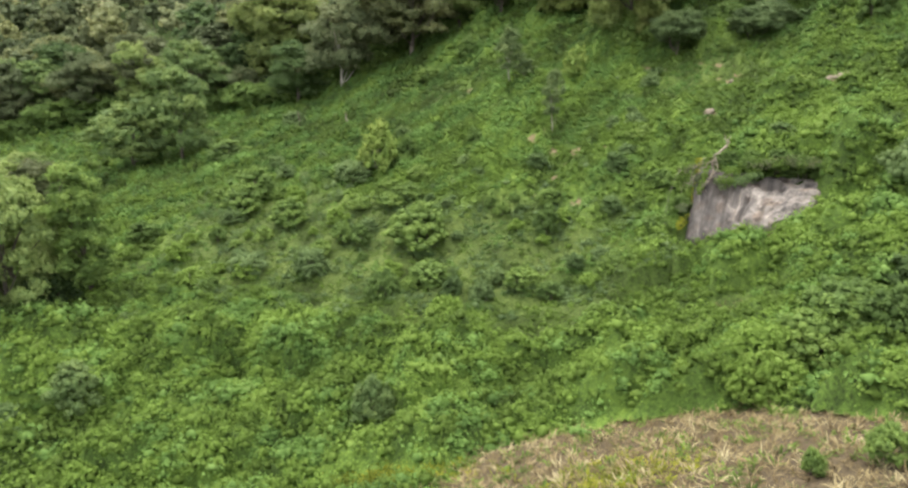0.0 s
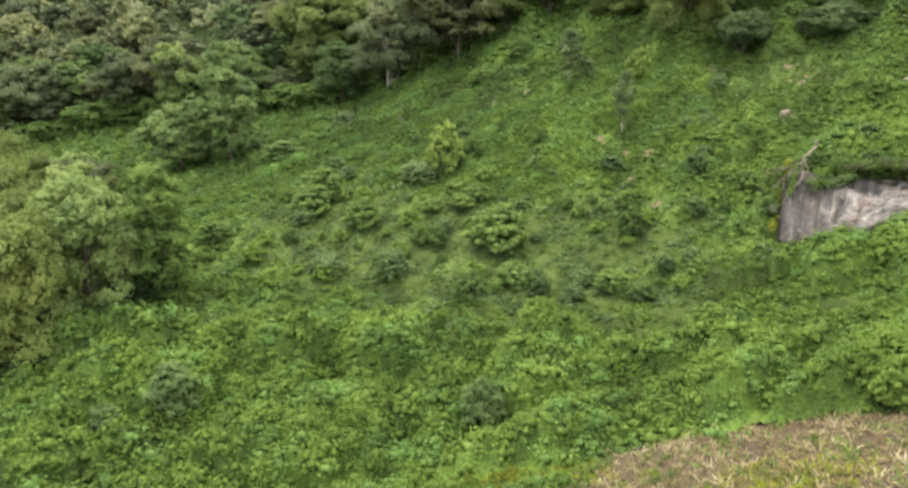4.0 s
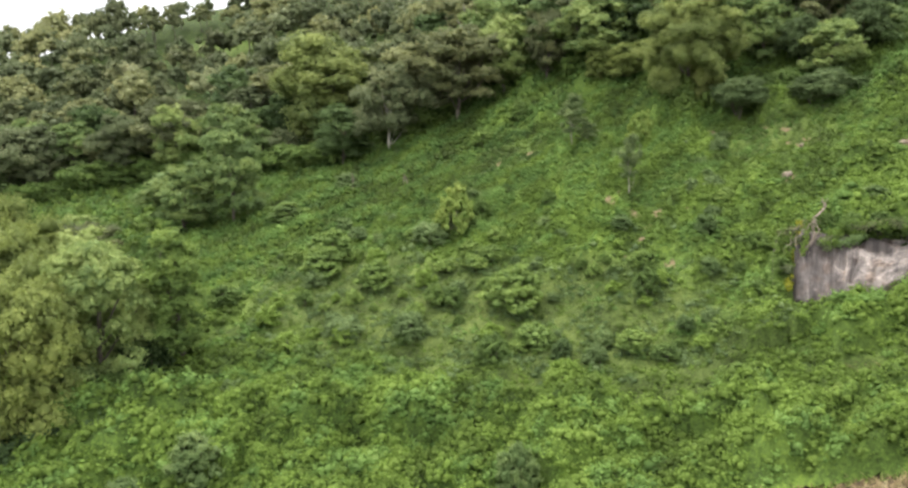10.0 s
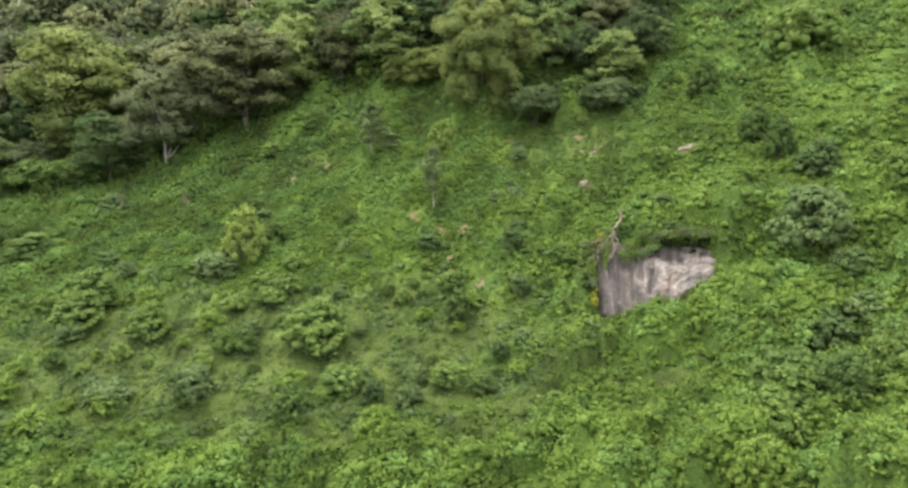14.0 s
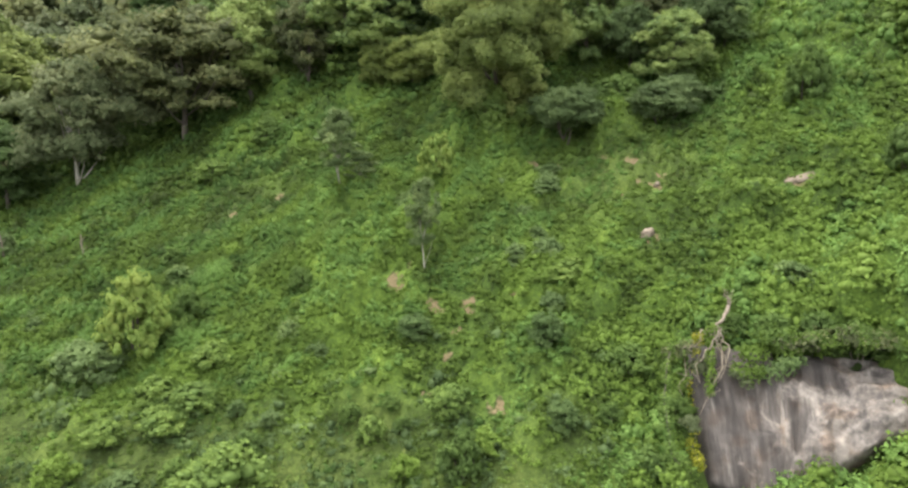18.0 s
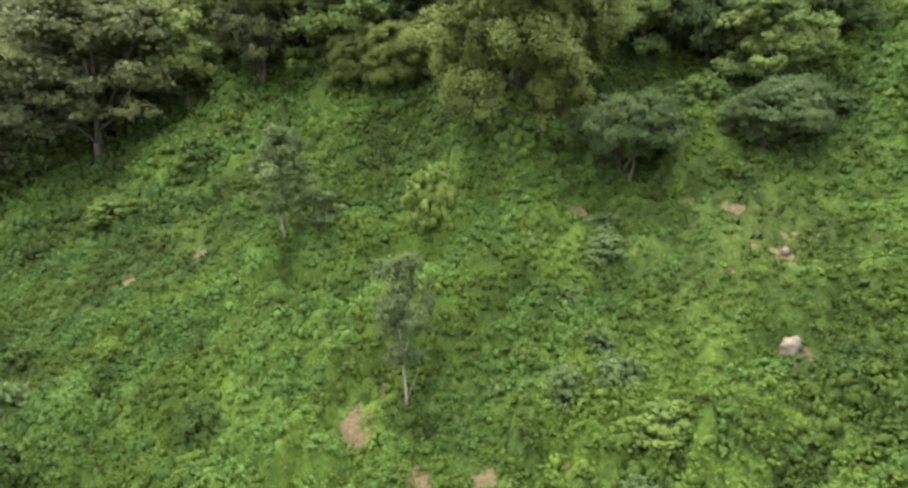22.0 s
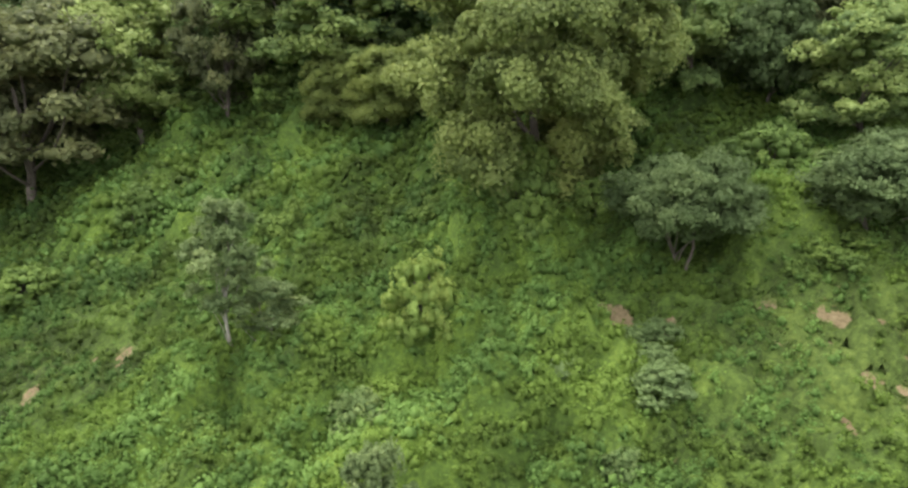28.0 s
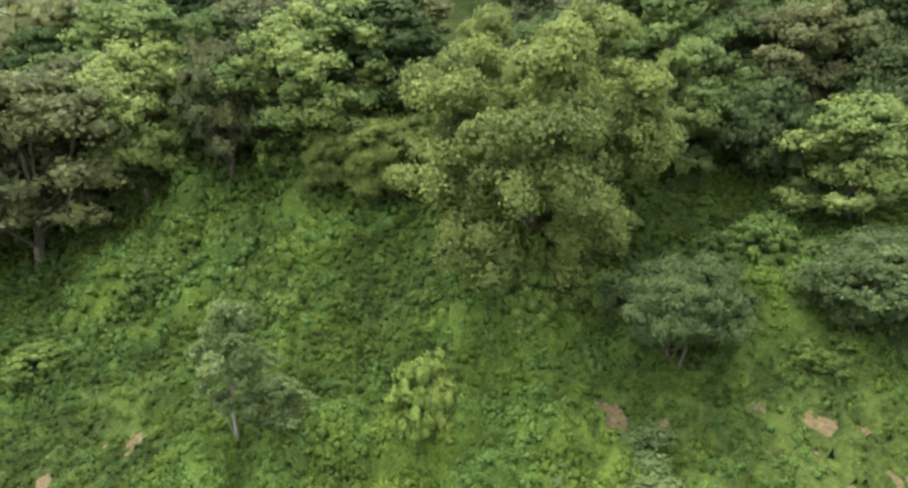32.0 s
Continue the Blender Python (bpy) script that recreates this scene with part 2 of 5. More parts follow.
def ground_material():
    """Soil under the plants: leaf litter and low green, dry ground and bare orange earth where the plan has them."""
    m, n, l, bsdf = nodes_of("hillside_soil")
    g = n.new("ShaderNodeNewGeometry")
    big = noise_node(n, l, 0.35, 6, 0.65, g.outputs["Position"])
    small = noise_node(n, l, 3.0, 8, 0.7, g.outputs["Position"])
    green = ramp_node(n, ((0.3, (0.018, 0.028, 0.009)), (0.5, (0.034, 0.056, 0.014)), (0.7, (0.060, 0.085, 0.022))))
    dry = ramp_node(n, ((0.3, (0.045, 0.034, 0.022)), (0.55, (0.088, 0.068, 0.044)), (0.8, (0.165, 0.130, 0.085))))
    bare = ramp_node(n, ((0.3, (0.094, 0.070, 0.038)), (0.55, (0.168, 0.132, 0.078)), (0.8, (0.270, 0.222, 0.140))))
    l.new(big.outputs["Fac"], green.inputs["Fac"])
    for r in (dry, bare):
        l.new(small.outputs["Fac"], r.inputs["Fac"])
    last = green.outputs["Color"]
    short = ramp_node(n, ((0.3, (0.045, 0.080, 0.018)), (0.5, (0.085, 0.130, 0.030)), (0.7, (0.150, 0.175, 0.055))))
    l.new(big.outputs["Fac"], short.inputs["Fac"])
    for name, r in (("short", short), ("dry", dry), ("bare", bare)):
        at = n.new("ShaderNodeAttribute")
        at.attribute_name = name
        edge = n.new("ShaderNodeMath")
        edge.operation = "MULTIPLY_ADD"
        l.new(small.outputs["Fac"], edge.inputs[0])
        edge.inputs[1].default_value = 0.9
        l.new(at.outputs["Fac"], edge.inputs[2])
        step = n.new("ShaderNodeMapRange")
        step.inputs["From Min"].default_value, step.inputs["From Max"].default_value = 0.82, 1.05
        l.new(edge.outputs[0], step.inputs["Value"])
        mix = n.new("ShaderNodeMix")
        mix.data_type = "RGBA"
        l.new(step.outputs["Result"], mix.inputs["Factor"])
        l.new(last, mix.inputs["A"])
        l.new(r.outputs["Color"], mix.inputs["B"])
        last = mix.outputs["Result"]
    l.new(last, bsdf.inputs["Base Color"])
    bsdf.inputs["Roughness"].default_value = 0.95
    bsdf.inputs["Specular IOR Level"].default_value = 0.1
    bump = n.new("ShaderNodeBump")
    bump.inputs["Strength"].default_value, bump.inputs["Distance"].default_value = 0.8, 0.15
    l.new(small.outputs["Fac"], bump.inputs["Height"])
    l.new(bump.outputs["Normal"], bsdf.inputs["Normal"])
    return m


def rock_material():
    """Granite face: grey-violet run-off streaks down the slope, cream and rusty spalls."""
    m, n, l, bsdf = nodes_of("streaked_granite")
    uv = n.new("ShaderNodeAttribute")
    uv.attribute_name = "along_face"
    mp = n.new("ShaderNodeMapping")
    mp.inputs["Scale"].default_value = (13.0, 1.3, 1.0)
    l.new(uv.outputs["Vector"], mp.inputs["Vector"])
    streak = noise_node(n, l, 1.0, 6, 0.65, mp.outputs["Vector"])
    flat = n.new("ShaderNodeMapping")
    flat.inputs["Scale"].default_value = (6.5, 3.6, 1.0)
    l.new(uv.outputs["Vector"], flat.inputs["Vector"])
    patch = noise_node(n, l, 1.0, 7, 0.62, flat.outputs["Vector"])
    patch.inputs["Distortion"].default_value = 0.7
    g = n.new("ShaderNodeNewGeometry")
    grit = noise_node(n, l, 1.6, 8, 0.7, g.outputs["Position"])
    blotch = noise_node(n, l, 0.5, 4, 0.6, g.outputs["Position"])
    grey = ramp_node(n, ((0.34, (0.020, 0.017, 0.016)), (0.46, (0.046, 0.038, 0.036)), (0.56, (0.084, 0.071, 0.066)), (0.64, (0.21, 0.185, 0.17))))
    l.new(streak.outputs["Fac"], grey.inputs["Fac"])
    cream = ramp_node(n, ((0.30, (0.050, 0.046, 0.046)), (0.42, (0.092, 0.079, 0.076)), (0.52, (0.178, 0.152, 0.139)), (0.64, (0.285, 0.25, 0.225))))
    blend = n.new("ShaderNodeMix")
    blend.inputs["Factor"].default_value = 0.55
    l.new(streak.outputs["Fac"], blend.inputs["A"])
    l.new(grit.outputs["Fac"], blend.inputs["B"])
    l.new(blend.outputs["Result"], cream.inputs["Fac"])
    sep = n.new("ShaderNodeSeparateXYZ")
    l.new(uv.outputs["Vector"], sep.inputs[0])
    # the sound stone is bare on the upper end and along the foot
    add = n.new("ShaderNodeMath")
    add.operation = "MULTIPLY_ADD"
    l.new(sep.outputs["X"], add.inputs[0])
    add.inputs[1].default_value = 0.42
    l.new(patch.outputs["Fac"], add.inputs[2])
    down = n.new("ShaderNodeMath")
    down.operation = "MULTIPLY_ADD"
    l.new(sep.outputs["Y"], down.inputs[0])
    down.inputs[1].default_value = -0.20
    l.new(add.outputs[0], down.inputs[2])
    step = n.new("ShaderNodeMapRange")
    step.inputs["From Min"].default_value, step.inputs["From Max"].default_value = 0.58, 0.68
    l.new(down.outputs[0], step.inputs["Value"])
    mix = n.new("ShaderNodeMix")
    mix.data_type = "RGBA"
    l.new(step.outputs["Result"], mix.inputs["Factor"])
    l.new(grey.outputs["Color"], mix.inputs["A"])
    l.new(cream.outputs["Color"], mix.inputs["B"])
    stain = n.new("ShaderNodeMix")
    stain.data_type, stain.blend_type = "RGBA", "MULTIPLY"
    stain.inputs["Factor"].default_value = 0.45
    l.new(mix.outputs["Result"], stain.inputs["A"])
    rust = ramp_node(n, ((0.38, (0.72, 0.48, 0.30)), (0.47, (1, 0.97, 0.93)), (0.60, (0.94, 0.97, 1.0))))
    l.new(blotch.outputs["Fac"], rust.inputs["Fac"])
    l.new(rust.outputs["Color"], stain.inputs["B"])
    l.new(stain.outputs["Result"], bsdf.inputs["Base Color"])
    bsdf.inputs["Roughness"].default_value = 0.8
    bump = n.new("ShaderNodeBump")
    bump.inputs["Strength"].default_value, bump.inputs["Distance"].default_value = 0.7, 0.2
    l.new(grit.outputs["Fac"], bump.inputs["Height"])
    l.new(bump.outputs["Normal"], bsdf.inputs["Normal"])
    return m


def stone_material():
    """Pale weathered stone: cream and pinkish grey with darker lichen."""
    m, n, l, bsdf = nodes_of("pale_stone")
    g = n.new("ShaderNodeNewGeometry")
    big = noise_node(n, l, 0.9, 5, 0.6, g.outputs["Position"])
    grit = noise_node(n, l, 6.0, 6, 0.7, g.outputs["Position"])
    r = ramp_node(n, ((0.34, (0.09, 0.07, 0.052)), (0.5, (0.19, 0.15, 0.115)), (0.66, (0.30, 0.25, 0.20))))
    mix = n.new("ShaderNodeMix")
    mix.inputs["Factor"].default_value = 0.35
    l.new(big.outputs["Fac"], mix.inputs["A"])
    l.new(grit.outputs["Fac"], mix.inputs["B"])
    l.new(mix.outputs["Result"], r.inputs["Fac"])
    l.new(r.outputs["Color"], bsdf.inputs["Base Color"])
    bsdf.inputs["Roughness"].default_value = 0.9
    bump = n.new("ShaderNodeBump")
    bump.inputs["Strength"].default_value, bump.inputs["Distance"].default_value = 0.8, 0.08
    l.new(grit.outputs["Fac"], bump.inputs["Height"])
    l.new(bump.outputs["Normal"], bsdf.inputs["Normal"])
    return m


SOIL, GRANITE, HERBS, STONE = ground_material(), rock_material(), herb_material(), stone_material()

# ---- the lie of the land ----
BROAD = [-0.3, -0.7, 0.4, 3.1, 3.4, 1.4, 0.0, -0.5, -1.0, -1.5, -1.3, -0.7, -0.7, -1.4, 0.1, 1.5, 0.6, -3.6, -5.2, -3.3,
         -2.6, 0.9, 1.9, 0.6, -1.5, -3.2, -2.0, -1.4, 1.5, -1.5, -5.4, 0.1, 2.6, 1.2, 0.3, 0.7, -1.6, -5.1, 1.3, 4.3,
         1.7, 0.5, -0.7, 0.6, 0.6, 2.8, 2.8, 0.8, 0.1]
LOCAL = [0.3, 1.8, 4.4, 1.4, 1.6, -5.7, -1.7, -2.5, -5.2, -0.4, -4.0, -1.2, -5.3, -1.2, 2.3, 1.6, -3.1, 1.6, -1.3, 0.9]
RISES = [(-170, 560, 66, 120), (-330, 430, 35, 110), (60, 520, 30, 120), (46.0, 99.0, 3.4, 5.5), (46.8, 82.6, -1.4, 2.6), (42.0, 84.6, -0.7, 2.4)]


def swell(x, y, a, b, size):
    return np.exp(-((x - a) ** 2 + (y - b) ** 2) / (2 * size * size))


def hill(x, y):
    """Height of the ground: a slope that climbs to the back and right, with folds of two sizes."""
    x, y = np.asarray(x, float), np.asarray(y, float)
    z = 18.343 + 0.339 * 260 * np.tanh(x / 260) + 0.225 * 420 * np.tanh(y / 420)
    for i, m in enumerate(BROAD):
        z = z + m * swell(x, y, -150 + 50 * (i % 7), 280 / 6 * (i // 7), 52)
    for i, m in enumerate(LOCAL):
        z = z + m * swell(x, y, -30 + 25 * (i % 5), 30 + 25 * (i // 5), 19)
    for a, b, m, s in RISES:
        z = z + m * swell(x, y, a, b, s)
    return z


def waves(x, y, size, seed):
    """Smooth noise from -1 to 1."""
    r = np.random.default_rng(seed)
    z = 0
    for k in range(7):
        a, p = r.uniform(0, 2 * np.pi, 2)
        f = 2 * np.pi / size * r.uniform(0.6, 1.7)
        z = z + np.sin(f * (np.cos(a) * x + np.sin(a) * y) + p)
    return np.tanh(z / 2.6)


EARTH = [(20.5, 105.3, 1.3), (17.6, 113.4, 1.0), (22.1, 119.1, 1.3), (18.5, 121.1, 1.3), (14.9, 127.3, 2.0), (14.3, 110.1, 0.7), (64.8, 114.7, 1.4),
         (45.2, 117.7, 1.3), (55.8, 116.2, 0.8), (40.8, 123.5, 0.7), (51.3, 125.7, 1.0), (51.8, 132.8, 1.2), (39.5, 140.0, 1.5),
         (42.1, 137.6, 1.0), (48.9, 135.7, 0.9), (53.1, 127.4, 1.1), (4.0, 158.6, 1.2), (-3.4, 158.7, 1.0), (46.5, 125.9, 0.9),
         (50.1, 128.1, 1.2), (33.5, 73.7, 1.1), (17.8, 129.5, 0.9), (1.5, 160.0, 0.6), (50.2, 131.0, 0.7), (54.0, 130.2, 0.9), (55.2, 126.0, 0.8), (47.6, 133.2, 0.6),
         (57.0, 128.6, 0.7), (43.6, 126.4, 0.5), (27.2, 118.0, 0.8), (19.6, 116.2, 0.8)]


def bareness(x, y, spread=1.0):
    """1 on worn, bare earth, 0 under plants; the patches are ragged."""
    u = x + 0.50 * waves(x, y, 2.3, 17) + 0.22 * waves(x, y, 0.9, 18)
    v = y + 0.70 * waves(x, y, 2.6, 19) + 0.30 * waves(x, y, 1.0, 20)
    z = np.zeros_like(x)
    for a, b, r in EARTH:
        r = r * spread
        z = np.maximum(z, 0.95 * np.exp(-(((u - a) ** 2 + 0.45 * (v - b) ** 2) / (0.62 * r * r))))
    return z


def dryness(x, y):
    """1 on the cut, dry field, 0 beyond its edge."""
    edge = np.interp(x, [-40, -9, -3, 0, 4.5, 12.5, 21, 27.5, 31.5, 34, 60], [38, 45, 51.5, 55, 57.2, 57.4, 56.2, 52.8, 46.5, 43.0, 24.0]) + 0.9 * waves(x, y, 9, 5)
    return 1 / (1 + np.exp(np.clip((y - edge) * 1.6, -30, 30)))


def yellowing(x, y):
    """1 in the strip of yellow grass at the end of the dry field."""
    return np.exp(-((x + 8) / 10) ** 4) * np.exp(-((y - 57.5 + 0.42 * (x + 8)) / 4.0) ** 2)


def grazed(x, y):
    """1 in the cropped middle of the slope, 0 in the rank growth."""
    a = 1.25 * np.exp(-((x + 15) / 42) ** 4 - ((y - 105 + 0.45 * (x + 15)) / 17) ** 4)
    b = 0.80 * np.exp(-((x - 50) / 13) ** 2 - ((y - 130) / 10) ** 2)
    c = 0.6 * np.exp(-((x + 2) / 14) ** 2 - ((y - 160) / 8) ** 2)
    c = np.maximum(c, 0.9 * np.exp(-((x - 34) / 5) ** 2 - ((y - 74) / 3.2) ** 2))
    return np.clip(np.maximum(np.maximum(a, b), c) + 0.35 * waves(x, y, 14, 8) * (a > 0.2), 0, 1)


def off_rock(x, y, pad=0.0):
    u = ((x - 33.6) * 12.8 + (y - 90.7) * -5.3) / (12.8 ** 2 + 5.3 ** 2)
    w = ((x - 33.6) * 0.38 + (y - 90.7) * 0.92)
    return ~((u > -0.10 - 0.03 * pad) & (u < 1.12 + 0.05 * pad) & (w > -3.0 + 1.6 * u - 1.5 * pad) & (w < 6.8))


def room_by_rock(x, y):
    """0 on the rock, rising to 1 a step away from it."""
    u = ((x - 33.6) * 12.8 + (y - 90.7) * -5.3) / (12.8 ** 2 + 5.3 ** 2)
    w = ((x - 33.6) * 0.38 + (y - 90.7) * 0.92)
    off = np.maximum(np.maximum(-0.10 - u, u - 1.12) * 13.85, np.maximum(-3.0 + 1.6 * u - w, w - 6.8))
    return np.clip(off / 1.8, 0, 1)


class Domes:
    """Rounded plants side by side on a jittered grid: gives, at any place of the plan, the top of the growth and whose it is."""

    def __init__(self, seed, spacing, spread):
        r = np.random.default_rng(seed)
        self.spacing, self.n = spacing, 512
        self.jx, self.jy = r.uniform(0.1, 0.9, (2, self.n, self.n))
        self.rad = spacing * np.clip(r.lognormal(-0.42, spread, (self.n, self.n)), 0.40, 0.95)
        self.high = r.uniform(0.45, 1.5, (self.n, self.n))
        self.hue = r.normal(size=(self.n, self.n))

    def at(self, x, y):
        cx, cy = np.floor(x / self.spacing).astype(int), np.floor(y / self.spacing).astype(int)
        best, hue = np.zeros_like(x), np.zeros_like(x)
        for i in (-1, 0, 1):
            for j in (-1, 0, 1):
                a, b = (cx + i) % self.n, (cy + j) % self.n
                px, py = (cx + i + self.jx[a, b]) * self.spacing, (cy + j + self.jy[a, b]) * self.spacing
                d = ((x - px) ** 2 + (y - py) ** 2) / self.rad[a, b] ** 2
                z = self.high[a, b] * np.clip(1 - d, 0, 1) ** 0.8 * self.rad[a, b]
                hue = np.where(z > best, self.hue[a, b], hue)
                best = np.maximum(best, z)
        return best, hue


BUSHES, SPRIGS, CLUMPS = Domes(11, 2.2, 0.32), Domes(12, 0.80, 0.25), Domes(13, 6.0, 0.30)


def crooked(x, y):
    """Bends the plan a little, so that no plant is a plain round."""
    return x + 0.55 * waves(x, y, 5.5, 41) + 0.16 * waves(x, y, 1.7, 43), y + 0.55 * waves(x, y, 5.5, 42) + 0.16 * waves(x, y, 1.7, 44)


def heaps(x, y, g):
    """Height of the larger heaps in which the bushes grow over one another."""
    c, h = CLUMPS.at(0.62 * x + 0.15 * y, y - 0.25 * x)
    low = np.clip((100 - y) / 12, 0, 1)
    return c * (h > 0.15 - 0.8 * low) * (0.62 + 0.28 * low) * (1 - 0.75 * g)


def calm(x, y):
    """1 on the upper and left part of the slope, where the plants are lower and finer."""
    return np.clip((y - 100) / 14, 0, 1) * np.clip((40 - x) / 16 + np.clip((y - 116) / 8, 0, 1), 0, 1)


def growth(x, y):
    """Height of the low plants over the soil and the hue of the plant that stands there."""
    g = grazed(x, y)
    u, v = crooked(x, y)
    a, ha = BUSHES.at(u, v)
    b, hb = SPRIGS.at(u, v)
    lush = 0.80 + 0.45 * waves(x, y, 13, 31) + 0.15 * (y < 95)
    low, far = calm(x, y), np.clip((12 - x) / 14, 0.1, 1)
    z = 0.85 * a * np.clip(lush, 0.25, 1.3) * (1 - 0.85 * g) * (1 - 0.45 * low * far) + heaps(u, v, g) * (1 - 0.5 * low * far) + 0.45 * b * (1 - 0.5 * g)
    free = (1 - 0.97 * dryness(x, y)) * (1 - 0.97 * yellowing(x, y)) * np.clip(1 - 1.4 * bareness(x, y, 1.35), 0, 1) * room_by_rock(x, y)
    return z * free, 0.07 * ha + 0.02 * hb + 0.05 * np.clip(CLUMPS.at(0.62 * u + 0.15 * v, v - 0.25 * u)[1], -1.5, 1.5)


def mesh_from(name, verts, faces, material, attributes=()):
    """A mesh of quads or triangles from arrays. attributes: (name, domain, values)."""
    me = bpy.data.meshes.new(name)
    verts, faces = np.asarray(verts, np.float32), np.asarray(faces, np.int32)
    k = faces.shape[1]
    me.vertices.add(len(verts))
    me.vertices.foreach_set("co", verts.ravel())
    me.loops.add(faces.size)
    me.loops.foreach_set("vertex_index", faces.ravel())
    me.polygons.add(len(faces))
    me.polygons.foreach_set("loop_start", np.arange(0, faces.size, k, dtype=np.int32))
    for key, domain, values in attributes:
        values = np.asarray(values, np.float32)
        if values.ndim == 2:
            me.attributes.new(key, "FLOAT_VECTOR", domain).data.foreach_set("vector", values.ravel())
        else:
            me.attributes.new(key, "FLOAT", domain).data.foreach_set("value", values)
    me.materials.append(material)
    me.update(calc_edges=True)
    return me


def smooth(me):
    me.polygons.foreach_set("use_smooth", np.ones(len(me.polygons), bool))
    return me


def grid_faces(rows, cols):
    i = (np.arange(rows - 1)[:, None] * cols + np.arange(cols - 1)).ravel()
    return np.stack([i, i + 1, i + cols + 1, i + cols], 1)


def ground():
    far = np.array([60, 130, 220, 340, 500, 800, 1300, 2200.0])
    xs = np.concatenate([-125 - far[::-1], np.arange(-125, -5, 1.0), np.arange(-5, 75, 0.5), np.arange(75, 126, 1.0), 125 + far])
    ys = np.concatenate([-40 - far[::-1], np.arange(-40, 30, 4.0), np.arange(30, 100, 1.0), np.arange(100, 165, 0.5), np.arange(165, 190, 1.0), np.arange(190, 560, 5.0), 560 + far])
    x, y = np.meshgrid(xs, ys)
    x, y = x.ravel(), y.ravel()
    z = hill(x, y) + 0.06 * waves(x, y, 3.1, 2)
    me = mesh_from("ground", np.stack([x, y, z], 1), grid_faces(len(ys), len(xs)), SOIL,
                   (("dry", "POINT", dryness(x, y)), ("bare", "POINT", bareness(x, y)),
                    ("short", "POINT", 0.95 * np.maximum(grazed(x, y), swell(x, y, -146, 415, 26)))))
    tagged(new("ground", smooth(me)), "green hillside with soil, low growth and bare orange earth", "ground", kind="structure")


ground()


# ---- leaves ----
def blades(at, normal, size, tint, rng, slim=0.62, fold=0.18):
    """Leaf blades: kites with a fold along the rib. at, normal: N x 3; size, tint: N."""
    n = len(at)
    normal = normal / np.linalg.norm(normal, axis=1, keepdims=True)
    side = np.cross(normal, rng.normal(size=(n, 3)))
    side /= np.linalg.norm(side, axis=1, keepdims=True) + 1e-9
    up = np.cross(normal, side)
    s = size[:, None]
    base = at - 0.5 * s * up
    tip = at + 0.5 * s * up - 0.15 * s * normal
    wing = at + 0.05 * s * up + fold * s * normal * 0.5
    v = np.stack([base, wing + 0.5 * slim * s * side, tip, wing - 0.5 * slim * s * side], 1).reshape(-1, 3)
    return v, tint


def ball_net():
    """A rounded cube: unit vertices and its 24 quads."""
    key, verts, quads = {}, [], []
    for axis in range(3):
        for sign in (-1, 1):
            ids = []
            for i in (-1, 0, 1):
                for j in (-1, 0, 1):
                    p = [0, 0, 0]
                    p[axis], p[(axis + 1) % 3], p[(axis + 2) % 3] = sign, i * sign, j
                    if tuple(p) not in key:
                        key[tuple(p)] = len(verts)
                        verts.append(np.array(p) / np.linalg.norm(p))
                    ids.append(key[tuple(p)])
            for i in range(2):
                for j in range(2):
                    quads.append([ids[3 * i + j], ids[3 * i + 3 + j], ids[3 * i + 4 + j], ids[3 * i + 1 + j]])
    return np.array(verts), np.array(quads)


BALL, BALL_QUADS = ball_net()


FIVE = 2 * np.pi * np.arange(5) / 5
NUT = np.concatenate([[(0, 0, 1.0)], np.stack([0.95 * np.cos(FIVE), 0.95 * np.sin(FIVE), 0.35 + 0 * FIVE], 1),
                      np.stack([0.95 * np.cos(FIVE + 0.63), 0.95 * np.sin(FIVE + 0.63), -0.55 + 0 * FIVE], 1), [(0, 0, -1.0)]])
NUT_QUADS = np.array([(0, 1 + i, 6 + i, 1 + (i + 1) % 5) for i in range(5)] + [(11, 6 + (i + 1) % 5, 1 + (i + 1) % 5, 6 + i) for i in range(5)])


def cores(centres, radii, tints, rng, fill=0.8, small=False):
    """The packed twigs and inner leaves of clumps: uneven closed bodies. centres, radii: N x 3."""
    net, quads = (NUT, NUT_QUADS) if small else (BALL, BALL_QUADS)
    n, k = len(centres), len(quads)
    v = centres[:, None] + net * radii[:, None] * (fill * rng.uniform(0.75, 1.2, (n, len(net), 1)))
    f = quads + len(net) * np.arange(n)[:, None, None]
    return v.reshape(-1, 3), f.reshape(-1, 4), np.repeat(tints, k) + 0.05 * rng.normal(size=k * n)


def foliage(name, packs, material):
    v, f, t, soft, n = [], [], [], [], 0
    for p in packs:
        q = p[1] if len(p) == 3 else np.arange(len(p[0]), dtype=np.int32).reshape(-1, 4)
        v.append(p[0])
        f.append(q + n)
        t.append(p[-1])
        soft.append(np.full(len(q), len(p) == 3))
        n += len(p[0])
    me = mesh_from(name, np.concatenate(v), np.concatenate(f), material, (("tint", "FACE", np.concatenate(t)),))
    me.polygons.foreach_set("use_smooth", np.concatenate(soft))
    return me


